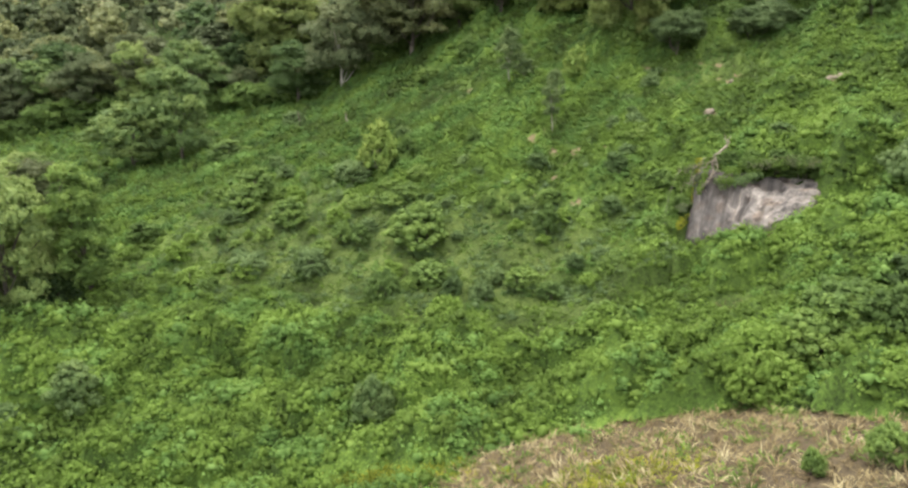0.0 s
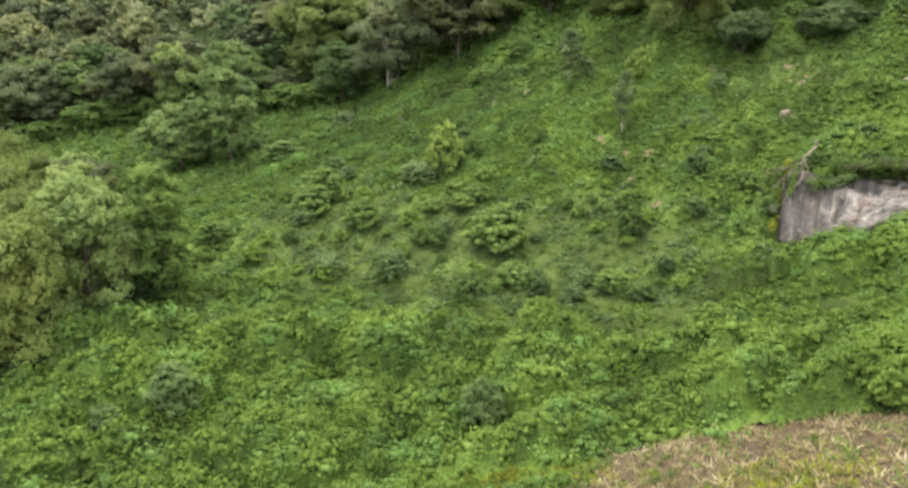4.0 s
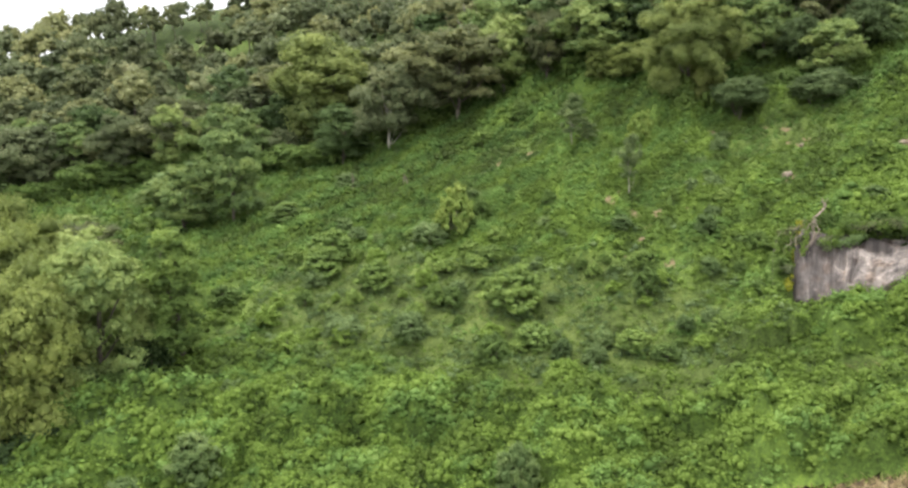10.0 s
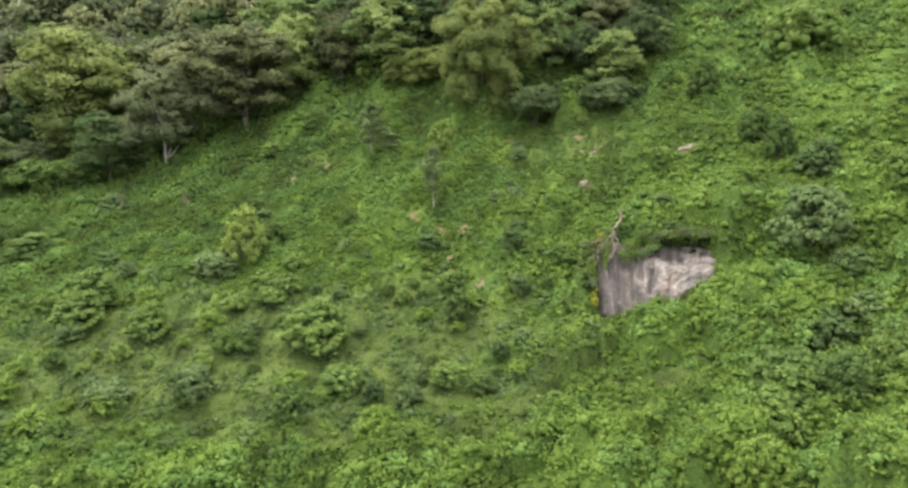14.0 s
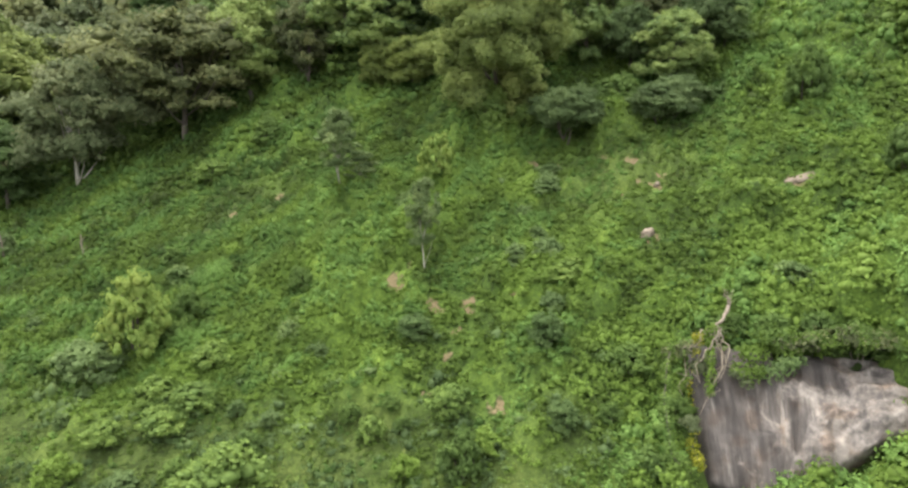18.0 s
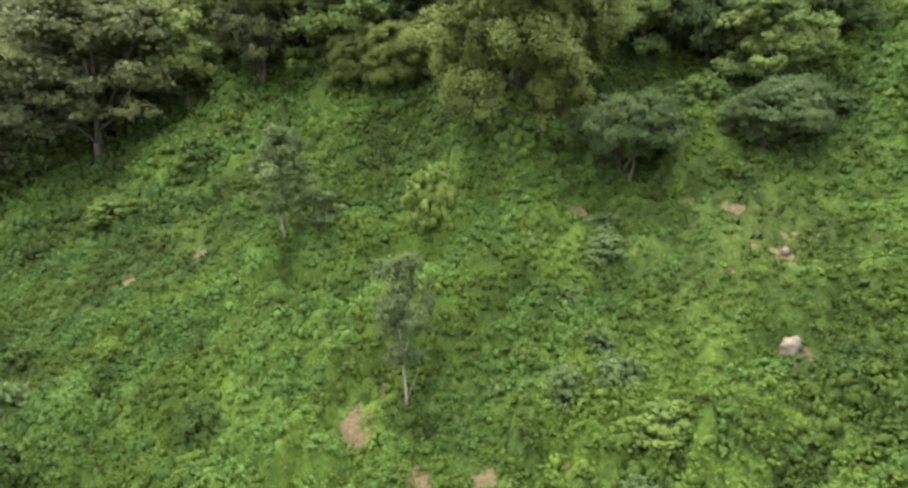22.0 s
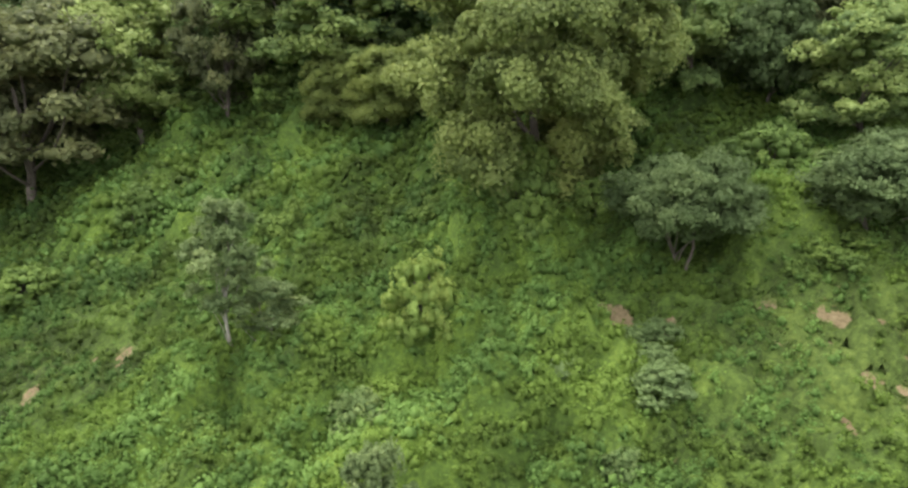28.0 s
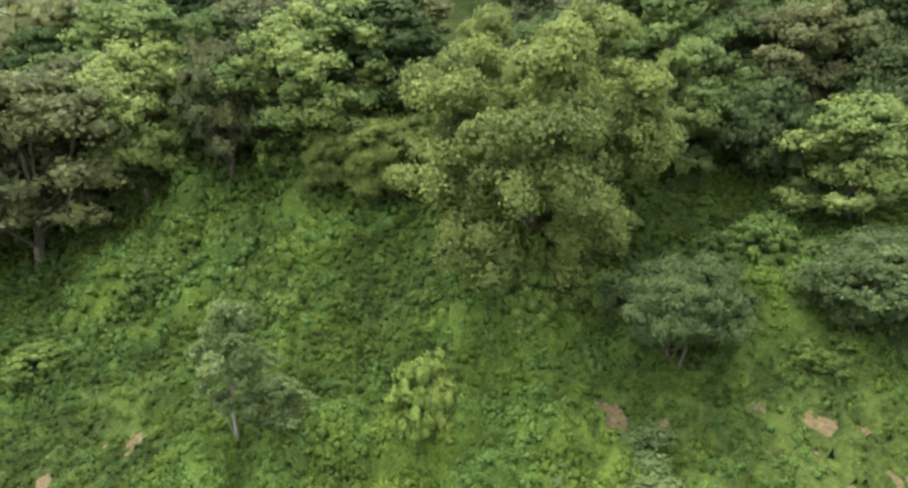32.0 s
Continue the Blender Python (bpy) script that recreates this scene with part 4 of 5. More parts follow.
MORE_SHRUBS = {
    "olive": [(39.9, 136.1, 2.0, 5.2), (38.6, 133.1, 2.4, 4.6)],
    "mid": [(36.9, 150.6, 5.6, 5.6), (42.4, 150.0, 3.6, 4.6), (34.0, 116.1, 2.5, 4.8), (-5.2, 137.8, 2.2, 4.1), (12.2, 135.5, 1.5, 4.2), (59.2, 115.3, 2.6, 4.5), (9.9, 146.1, 2.1, 3.5),
            (-6.8, 173.3, 3.9, 6.0), (17.8, 165.5, 2.5, 5.3), (30.2, 158.8, 1.5, 3.3), (55.0, 143.0, 2.2, 3.6), (49.9, 139.4, 1.2, 2.6), (52.6, 136.5, 1.3, 2.8), (56.6, 134.4, 1.4, 2.9), (57.8, 131.0, 1.5, 3.0), (56.0, 136.4, 1.9, 5.8),
            (20.9, 149.5, 2.1, 3.8), (37.7, 153.2, 7.0, 6.0)],
    "blue": [(49.4, 66.4, 3.6, 6.2), (54.2, 65.4, 3.2, 5.6), (45.2, 60.0, 3.6, 5.6), (58.5, 72.0, 3.2, 5.4), (51.5, 59.0, 3.4, 5.5), (58.9, 142.9, 2.9, 8.4), (63.5, 142.0, 2.6, 6.3)],
    "dark": [(48.0, 62.2, 2.6, 3.6), (52.3, 62.0, 2.6, 3.8), (53.2, 71.0, 3.0, 5.2), (49.9, 77.0, 2.2, 3.6), (57.4, 145.4, 4.8, 6.4), (53.8, 146.6, 4.0, 5.0), (50.8, 143.6, 2.4, 3.4), (52.9, 140.2, 1.7, 3.2), (55.3, 139.0, 2.0, 3.0), (55.6, 94.0, 3.6, 7.0), (60.5, 91.0, 3.6, 6.5), (43.9, 95.3, 3.0, 3.6), (46.5, 93.1, 3.4, 4.0), (49.2, 90.9, 3.2, 3.8), (51.6, 88.9, 2.8, 3.4), (41.5, 98.6, 2.4, 3.4), (34.0, 96.0, 2.4, 3.2)],
}
pick = np.random.default_rng(77)
for table in (SHRUBS, MORE_SHRUBS):
    for kind, rows in table.items():
        for k, (x, y, high, wide) in enumerate(rows):
            if high * 1.22 > 0.62 * wide:
                stand(KINDS[kind][k % 2 + 2 * (wide > 4.6)], x, y, wide * 1.08, high * 1.22, pick.uniform(0, 360), "shrubs on the slope")
                continue
            # a wide, low one is several plants grown together
            for a in (0.4, 2.4, 4.7):
                a += pick.uniform(-0.5, 0.5)
                stand(KINDS[kind][int(pick.integers(2))], x + 0.30 * wide * math.cos(a), y + 0.24 * wide * math.sin(a), wide * pick.uniform(0.5, 0.7),
                      high * pick.uniform(0.85, 1.3), pick.uniform(0, 360), "shrubs on the slope")
# smaller shrubs scattered over the grazed part and the rank slope round it
scattered = []
while len(scattered) < 140:
    x, y = pick.uniform(-52, 34), pick.uniform(84, 150)
    wide = pick.uniform(1.8, 5.2)
    if all((x - a) ** 2 + (y - b) ** 2 > (1.05 * wide) ** 2 for a, b in scattered) and bool(off_rock(np.array(x), np.array(y), 3.0)) and float(bareness(np.array(x), np.array(y), 2.0)) < 0.2:
        scattered.append((x, y))
        kind = ("mid", "mid", "pale", "olive", "dark", "blue")[int(pick.integers(6))]
        which, high, turn = int(pick.integers(2)), wide * pick.uniform(0.65, 1.05), pick.uniform(0, 360)
        # the foot of the slender tree stays clear
        if (x - 22.6) ** 2 + (y - 129.2) ** 2 > 12:
            stand(KINDS[kind][which], x, y, wide, high, turn, "shrubs on the slope")
for rows in KINDS.values():
    for ob in rows:
        discard(ob)

# ---- trees ----
ROUND = [tree("tree", 200 + k, 20, 14, leaf, BARK, 0.26, 24, 0.8, 0.74, tint=t, label=lab, puff_size=0.19, subs=6, ragged=0.15)
         for k, (leaf, t, lab) in enumerate(((CANOPY, 0.50, "tall forest tree with a dull green rounded crown"),
                                             (BLUISH, 0.18, "dark green forest tree with a dense crown"),
                                             (GREYISH, 0.34, "greyish green forest tree with a broken crown"),
                                             (PALE, 0.36, "yellowish green forest tree with a full crown"),
                                             (PALE, 0.30, "green forest tree draped with climbers")))]
FINE = [tree("tree", 240 + k, 20, 14, leaf, PALE_BARK if leaf is GREYISH else BARK, 0.14, 34, 0.75, 0.52, tint=t + 0.10, label=lab, puff_size=0.17, ragged=0.2)
        for k, (leaf, t, lab) in enumerate(((CANOPY, 0.46, "tall forest tree with a dull green billowing crown"),
                                            (BLUISH, 0.34, "dark green forest tree with a dense crown"),
                                            (GREYISH, 0.34, "greyish green forest tree with a broken crown"),
                                            (PALE, 0.42, "yellowish green forest tree with a full crown"),
                                            (PALE, 0.36, "green forest tree draped with climbers")))]
SPIRE = tree("tree", 220, 27, 17, FEATHER, BARK, 0.10, 56, 0.75, 0.60, tint=0.66, puff_size=0.165, hang=1.0, ragged=0.14, label="tall pale green tree with a full billowing crown")
DRAPED = tree("tree", 221, 22, 8, SHRUB, BARK, 0.02, 44, 0.6, 0.46, tint=0.42, puff_size=0.22, label="tall narrow tree smothered in climbers")
YELLOW = tree("tree", 222, 24, 20, GOLDEN, BARK, 0.10, 44, 0.75, 0.56, tint=0.50, puff_size=0.17, ragged=0.15, label="large tree with a yellow-green billowing crown")
BIG = tree("tree", 229, 26, 21, FEATHER, BARK, 0.10, 75, 1.15, 0.40, "boughs", 0.72, puff_size=0.12, hang=0.9, droop=0.30, subs=10, core=0.62, label="large spreading tree with a feathery pale green crown")
FLAT = tree("tree", 224, 9, 9, SAGE, BARK, 0.15, 34, 0.6, 0.36, tint=0.30, puff_size=0.17, label="grey-green spreading tree at the edge of the wood")
SLIM = tree("tree", 228, 13, 5.0, SAGE, PALE_BARK, 0.26, 36, 0.75, 0.25, tint=0.60, trunk_radius=0.14, puff_size=0.18, subs=8, core=0.58, ragged=0.40, label="slender young tree with a pale trunk and thin grey-green crown")
DOME = tree("tree", 226, 8.8, 10.6, SAGE, BARK, 0.36, 50, 0.80, 0.24, tint=0.38, trunk_radius=0.17, forks=2, puff_size=0.125, label="dark bluish tree with a forked trunk and domed crown")
BUSHY = tree("tree", 231, 7, 7, SHRUB, BARK, 0.04, 26, 0.65, 0.50, tint=0.44, puff_size=0.20, subs=7, ragged=0.2, forks=2, label="bushy young tree at the foot of taller trees")
# added dark-leaved copy: shade under the grove put into its leaf colour
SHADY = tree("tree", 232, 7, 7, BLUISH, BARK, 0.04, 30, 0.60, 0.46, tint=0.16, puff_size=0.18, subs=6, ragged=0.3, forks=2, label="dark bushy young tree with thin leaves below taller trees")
UMBRELLA = tree("tree", 227, 7.5, 9.0, SAGE, BARK, 0.35, 44, 0.75, 0.26, tint=0.40, forks=2, puff_size=0.15, label="low umbrella-shaped tree hung with climbers")
EDGE = "trees at the edge of the wood"
GROVE = "trees of the grove in the hollow"


def row_of(ob, high, wide, rows, group):
    for x, y, h, w in rows:
        stand(ob, x, y, w / wide, h / high, pick.uniform(0, 360), group, 0.3)


row_of(YELLOW, 24, 20, [(-78.5, 89.1, 25.0, 16.5), (-112.6, 137.3, 27.0, 19.0), (-96, 118, 24, 17)], GROVE)
row_of(YELLOW, 24, 20, [(30.4, 175.3, 9.6, 8.8), (24.8, 181.2, 8.5, 6.5)], EDGE)
row_of(FINE[0], 20, 14, [(-100, 150, 15, 13)], GROVE)
row_of(FINE[4], 20, 14, [(-71.0, 99.0, 23.0, 14.5)], GROVE)
row_of(BUSHY, 7, 7, [(-82, 80, 6, 8), (-73.5, 88, 5, 7), (-66.5, 95, 5.5, 7), (-88, 72, 5, 8), (-64, 110, 6, 7), (-93, 92, 7, 9), (-104, 124, 7, 10)], GROVE)
# placed where the grove's shade falls, which their dark tint stands for
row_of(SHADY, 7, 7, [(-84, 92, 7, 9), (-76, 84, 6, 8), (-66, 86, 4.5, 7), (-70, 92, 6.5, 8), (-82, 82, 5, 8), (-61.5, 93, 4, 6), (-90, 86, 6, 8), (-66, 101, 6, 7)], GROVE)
row_of(FINE[3], 20, 14, [(-80, 112, 22, 14), (-112, 168, 13, 12)], GROVE)
row_of(FINE[4], 20, 14, [ (67.2, 145.3, 12.0, 9.8), (57.4, 158.4, 14.7, 8.5)], GROVE)
row_of(DRAPED, 22, 8, [(-61.2, 103.2, 22.0, 8.0), (-56.5, 163.0, 6.5, 8.0)], GROVE)
row_of(FINE[3], 20, 14, [(-88.3, 180.1, 18.5, 17.0), (24.8, 186.8, 21.0, 17.6), (1.7, 201.6, 22.0, 15.0)], EDGE)
row_of(FINE[0], 20, 14, [(-12.4, 199.5, 27.0, 22.0), (12.9, 194.3, 20.0, 11.0), (72, 158, 15, 11)], EDGE)
row_of(FINE[1], 20, 14, [(-48.1, 206.0, 18.6, 15.0), (48, 168, 17, 12), (14, 204, 20, 14)], EDGE)
row_of(FINE[2], 20, 14, [(-33.0, 198.0, 26.0, 16.0), (-166.9, 251.6, 17.0, 18.0), (-181.7, 242.1, 30.0, 22.0), (60.8, 160.2, 7.0, 5.4)], EDGE)
row_of(FINE[4], 20, 14, [(-74.4, 180.6, 24.0, 16.0)], EDGE)
row_of(FINE[3], 20, 14, [(-88.9, 231.7, 24.0, 18.0), (-114.0, 243.4, 25.0, 16.0)], EDGE)
row_of(FINE[2], 20, 14, [(-134.2, 247.1, 24.0, 16.0)], EDGE)
row_of(SPIRE, 27, 17, [(-58.0, 238.0, 36.0, 30.0)], EDGE)
row_of(BIG, 26, 21, [(38.9, 154.3, 25.0, 20.0)], EDGE)
row_of(FLAT, 9, 9, [(64.2, 153.9, 10.9, 8.8), (76, 150, 12, 9.5), (84, 161, 12, 10)], EDGE)
row_of(FINE[4], 20, 14, [(66, 163, 13, 10), (75, 167, 14.5, 11), (52, 166, 15, 11), (91, 169, 14, 11), (81, 150, 9, 8)], EDGE)
row_of(SLIM, 13, 5.0, [(12.4, 151.6, 14.0, 5.2), (15.2, 150.5, 7.0, 4.4), (18.8, 126.5, 13.2, 3.4)], "young trees on the slope")
row_of(DOME, 8.8, 10.6, [(45.7, 141.2, 8.9, 10.8)], EDGE)
row_of(UMBRELLA, 7.5, 9.0, [(59.2, 136.4, 6.6, 9.6), (63, 138.5, 5.8, 8.0)], EDGE)

# the wood behind its edge
rng = np.random.default_rng(404)
WOOD_EDGE_X = [-260, -180, -135, -90, -50, -25, 5, 25, 45, 70, 85, 105, 160]
WOOD_EDGE_Y = [220, 236, 248, 238, 212, 208, 206, 192, 172, 160, 160, 190, 210]
for k in range(74):
    x = -196 + 3.75 * k + rng.uniform(-1.5, 1.5)
    if not 26 < x < 70:
        h = rng.uniform(4.0, 8.0) * np.interp(x, [-190, -60, 0], [1.3, 1.1, 0.8])
        stand(BUSHY, x, np.interp(x, WOOD_EDGE_X, WOOD_EDGE_Y) + rng.uniform(-5.0, 4.0), h * rng.uniform(0.95, 1.5) / 7, h / 7, rng.uniform(0, 360), "bushy trees along the wood", 0.3)
placed = []
tries = 0
while len(placed) < 95 and tries < 9000:
    tries += 1
    x = rng.uniform(-240, 130)
    y = np.interp(x, WOOD_EDGE_X, WOOD_EDGE_Y) + 3 + 48 * rng.random() ** 1.2
    gap = 9.5 if y < np.interp(x, WOOD_EDGE_X, WOOD_EDGE_Y) + 25 else 12.0
    clearing = -82 < x < -38 and y < 242
    if all((x - a) ** 2 + (y - b) ** 2 > gap * gap for a, b in placed):
        placed.append((x, y))
        h = rng.uniform(12.5, 25) * (0.72 if x > 30 else 1.0) * (0.6 if clearing else 1.0)
        ob = ROUND[rng.choice(5, p=(0.30, 0.20, 0.22, 0.16, 0.12))]
        stand(ob, x, y, h * rng.uniform(0.70, 1.0) / 14, h / 20, rng.uniform(0, 360), "trees of the wood", 0.4)


def far_wood(name, rows, leaf, tint, label):
    """Woods too far to count: clumps of leaves and trunks in one mesh."""
    r = np.random.default_rng(len(rows))
    packs, stems, corners = [], [], 0
    for x, y, h, w in rows:
        z = float(hill(x, y))
        t = tint + 0.20 * r.normal()
        v, f = tube([(x, y, z - 0.5), (x + 0.02 * h * r.normal(), y, z + 0.4 * h), (x + 0.04 * h * r.normal(), y, z + 0.8 * h)], (0.022 * h, 0.016 * h, 0.008 * h), 6)
        stems.append((v, f + corners))
        corners += len(v)
        for k in range(6):
            a, u = 2.4 * k, (k + 0.5) / 6
            rad = 0.30 * w * math.sqrt(u)
            c = (x + rad * math.cos(a), y + rad * math.sin(a), z + h * (0.90 - 0.36 * u + 0.05 * r.normal()))
            packs += lobe(c, (0.28 * w, 0.28 * w, 0.25 * w), 0.6, 2.3, t, r, -0.2, subs=5, middle=(x, y, z + 0.5 * h))
    tagged(new(name, foliage(name, packs, leaf)), label, "trees", kind="stuff")
    me = mesh_from("distant_trunks", np.concatenate([v for v, f in stems]), np.concatenate([f for v, f in stems]), BARK)
    tagged(new("distant_trunks", smooth(me)), "grey-brown trunks of the distant wood", "trees", kind="stuff")


far = []
for x0, x1, y0, y1, gap in ((-380, -20, 268, 460, 15.5), (-20, 220, 232, 400, 18)):
    for x in np.arange(x0, x1, gap):
        for y in np.arange(y0, y1, gap):
            a, b = x + gap * rng.uniform(-0.42, 0.42), y + gap * rng.uniform(-0.42, 0.42)
            if b > np.interp(a, WOOD_EDGE_X, WOOD_EDGE_Y) + 48 and not (-186 < a < -132 and 385 < b < 428):
                h = rng.uniform(12, 24)
                far.append((a, b, h, h * rng.uniform(0.75, 1.15)))
far_wood("distant_wood", far[::2], CANOPY, 0.42, "distant wood of dull green crowns up the hill")
# greyish leaves on half the far trees: distance haze as leaf colour
far_wood("distant_wood", far[1::2], GREYISH, 0.34, "distant wood of greyish crowns on the ridge")

for ob in (*ROUND, *FINE, SPIRE, DRAPED, YELLOW, BIG, FLAT, SLIM, DOME, UMBRELLA, BUSHY):
    discard(ob)


# ---- standing dead posts ----
def snag(x, y, high, seed):
    r = np.random.default_rng(seed)
    root = tagged(new("dead_tree"), "bleached dead tree trunk standing in the green growth", "dead tree")
    z = float(hill(x, y))
    line = bent((x, y, z - 0.3), (x + 0.3 * r.normal(), y + 0.3 * r.normal(), z + high), r, 7, 0.02)
    under("trunk", smooth(mesh_from("trunk", *tube(line, np.linspace(0.2, 0.11, 7), 8), DEAD_WOOD)), root)
    under("limb", smooth(mesh_from("limb", *tube(bent(line[4], line[4] + np.array((0.6, 0.2, 0.8)), r, 5), np.linspace(0.08, 0.03, 5), 6), DEAD_WOOD)), root)


def bare_tree(x, y, high, seed):
    r = np.random.default_rng(seed)
    root = tagged(new("dead_tree"), "tall pale dead tree with bare limbs rising from the wood", "dead tree")
    foot = np.array((x, y, float(hill(x, y)) - 0.3))
    line = bent(foot, foot + (0.8, 0.3, high), r, 10, 0.02)
    under("trunk", smooth(mesh_from("trunk", *tube(line, np.linspace(0.42, 0.12, 10), 9), PALE_BARK)), root)
    for k in range(9):
        start = line[5 + k % 4]
        a = 2.4 * k
        limb = gnarled(start, start + np.array((3.2 * math.cos(a), 3.2 * math.sin(a), r.uniform(1.5, 4.5))) * r.uniform(0.7, 1.2), r, 9, 0.04)
        under("limb", smooth(mesh_from("limb", *tube(limb, np.linspace(0.16, 0.04, 9), 6), PALE_BARK)), root)


bare_tree(-9.5, 237.0, 24.5, 71)
for k, (x, y, h) in enumerate(((-26.1, 161.9, 3.6), (-41.5, 177.6, 5.2), (-26.8, 166.7, 3.4))):
    snag(x, y, h, 60 + k)


# ---- ground cover ----
def field(seed, spacing, x0, x1, y0, y1):
    """Jittered points of the plan."""
    r = np.random.default_rng(seed)
    x, y = np.meshgrid(np.arange(x0, x1, spacing), np.arange(y0, y1, spacing))
    x, y = x.ravel(), y.ravel()
    return x + spacing * r.uniform(-0.55, 0.55, len(x)), y + spacing * r.uniform(-0.55, 0.55, len(x)), r


def inside(x, y):
    left = np.interp(y, [30, 60, 110, 180, 240], [-50, -85, -125, -175, -215])
    right = np.interp(y, [30, 60, 110, 150, 240], [60, 74, 122, 165, 190])
    wood = np.interp(x, WOOD_EDGE_X, WOOD_EDGE_Y) + 14
    return (x > left) & (x < right) & (y < wood)


def plant_tint(x, y, hue, g, r):
    # lower tint near the wood: duller plants, and its shade put into colour
    return 0.42 + hue + 0.10 * waves(x, y, 16, 502) + 0.06 * waves(x, y, 6, 503) + 0.025 * r.normal(size=len(x)) - 0.08 * g - 0.08 * np.clip((y - 140) / 15, 0, 1) + 0.16 * np.exp(-((x - 96) / 13) ** 2 - ((y - 105) / 15) ** 2) - 0.08 * np.clip((y - 128) / 12, 0, 1) * np.clip((8 - x) / 12, 0, 1)


def thicket(name, seed, step, x0, x1, y0, y1, skip, label):
    """The body of the low plants: a broken surface of small facets that follows every bush and sprig."""
    r = np.random.default_rng(seed)
    xs, ys = np.arange(x0, x1, step), np.arange(y0, y1, step)
    x, y = np.meshgrid(xs, ys)
    x = (x + step * r.uniform(-0.3, 0.3, x.shape)).ravel()
    y = (y + step * r.uniform(-0.3, 0.3, y.shape)).ravel()
    g = grazed(x, y)
    z, hue = growth(x, y)
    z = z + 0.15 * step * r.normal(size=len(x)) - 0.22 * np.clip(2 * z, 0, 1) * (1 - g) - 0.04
    p = np.stack([x, y, hill(x, y) + z], 1)
    f = grid_faces(len(ys), len(xs))
    cx, cy = x[f].mean(1), y[f].mean(1)
    keep = inside(cx, cy) & off_rock(cx, cy) & (dryness(cx, cy) < 0.92) & (bareness(cx, cy, 1.35) * (1 + 0.25 * waves(cx, cy, 1.5, 91) + 0.2 * waves(cx, cy, 0.8, 92)) < 0.78) & ~skip(cx, cy)
    f = f[keep]
    # tint lowered under the clumps: shade of the gaps put into colour
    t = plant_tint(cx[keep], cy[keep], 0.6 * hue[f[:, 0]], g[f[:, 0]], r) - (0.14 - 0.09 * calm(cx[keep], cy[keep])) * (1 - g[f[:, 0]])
    short = np.clip(g[f[:, 0]], 0, 1) * 0.8
    used, f = np.unique(f, return_inverse=True)
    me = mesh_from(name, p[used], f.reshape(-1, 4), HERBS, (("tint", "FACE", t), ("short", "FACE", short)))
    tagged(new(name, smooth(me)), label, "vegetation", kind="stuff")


def undergrowth(name, seed, x0, x1, y0, y1, many, size, label):
    """Leaves over the tops and sides of the low plants, one mesh for each belt of the slope. many: leaves to a square metre."""
    x, y, r = field(seed, 1 / math.sqrt(many), x0, x1, y0, y1)
    keep = inside(x, y) & off_rock(x, y)
    x, y = x[keep], y[keep]
    d, b, g = dryness(x, y), bareness(x, y), grazed(x, y)
    keep = (r.random(len(x)) > 0.97 * d) & (b < 0.3) & (r.random(len(x)) > 0.45 * g)
    x, y, g = x[keep], y[keep], g[keep]
    z, hue = growth(x, y)
    e = 0.14
    gx = (growth(x + e, y)[0] - z) / e
    gy = (growth(x, y + e)[0] - z) / e
    n = len(x)
    nrm = np.stack([-gx, -gy, np.full(n, 1.0)], 1)
    nrm /= np.linalg.norm(nrm, axis=1, keepdims=True)
    at = np.stack([x, y, hill(x, y) + z], 1) + nrm * (0.03 + 0.16 * r.random((n, 1)) ** 2)
    nrm = nrm + 0.30 * r.normal(size=(n, 3))
    sz = size * r.uniform(0.6, 1.4, n) * (1 - 0.35 * g)
    t = plant_tint(x, y, hue, g, r) + 0.04 * r.normal(size=n)
    cool = waves(x, y, 9, 77) + 5 * hue > 0.5
    for leaf, some, what in ((COVER, ~cool, label), (FRESH, cool, label.replace("green", "cool green"))):
        tagged(new(name, foliage(name, [blades(at[some], nrm[some], sz[some], t[some], r, 0.8)], leaf)), what, "vegetation", kind="stuff")


def grass(name, seed, spacing, x0, x1, y0, y1, want, size, material, tint, lay, label, slim=0.2):
    """Single blades and stalks, upright or laid over."""
    x, y, r = field(seed, spacing, x0, x1, y0, y1)
    keep = inside(x, y) & off_rock(x, y) & (r.random(len(x)) < want(x, y)) & (bareness(x, y) < 0.4)
    x, y = x[keep], y[keep]
    n = len(x)
    s = size * r.uniform(0.5, 1.5, n)
    nrm = r.normal(size=(n, 3)) * (1, 1, 0.2) + np.stack([0 * x, 0 * x, lay * r.random(n)], 1)
    t = tint + 0.14 * r.normal(size=n) + 0.14 * waves(x, y, 7, seed + 3)
    pack = blades(np.stack([x, y, hill(x, y) + 0.30 * s], 1), nrm, s, t, r, slim)
    tagged(new(name, foliage(name, [pack], material)), label, "grass", kind="stuff")


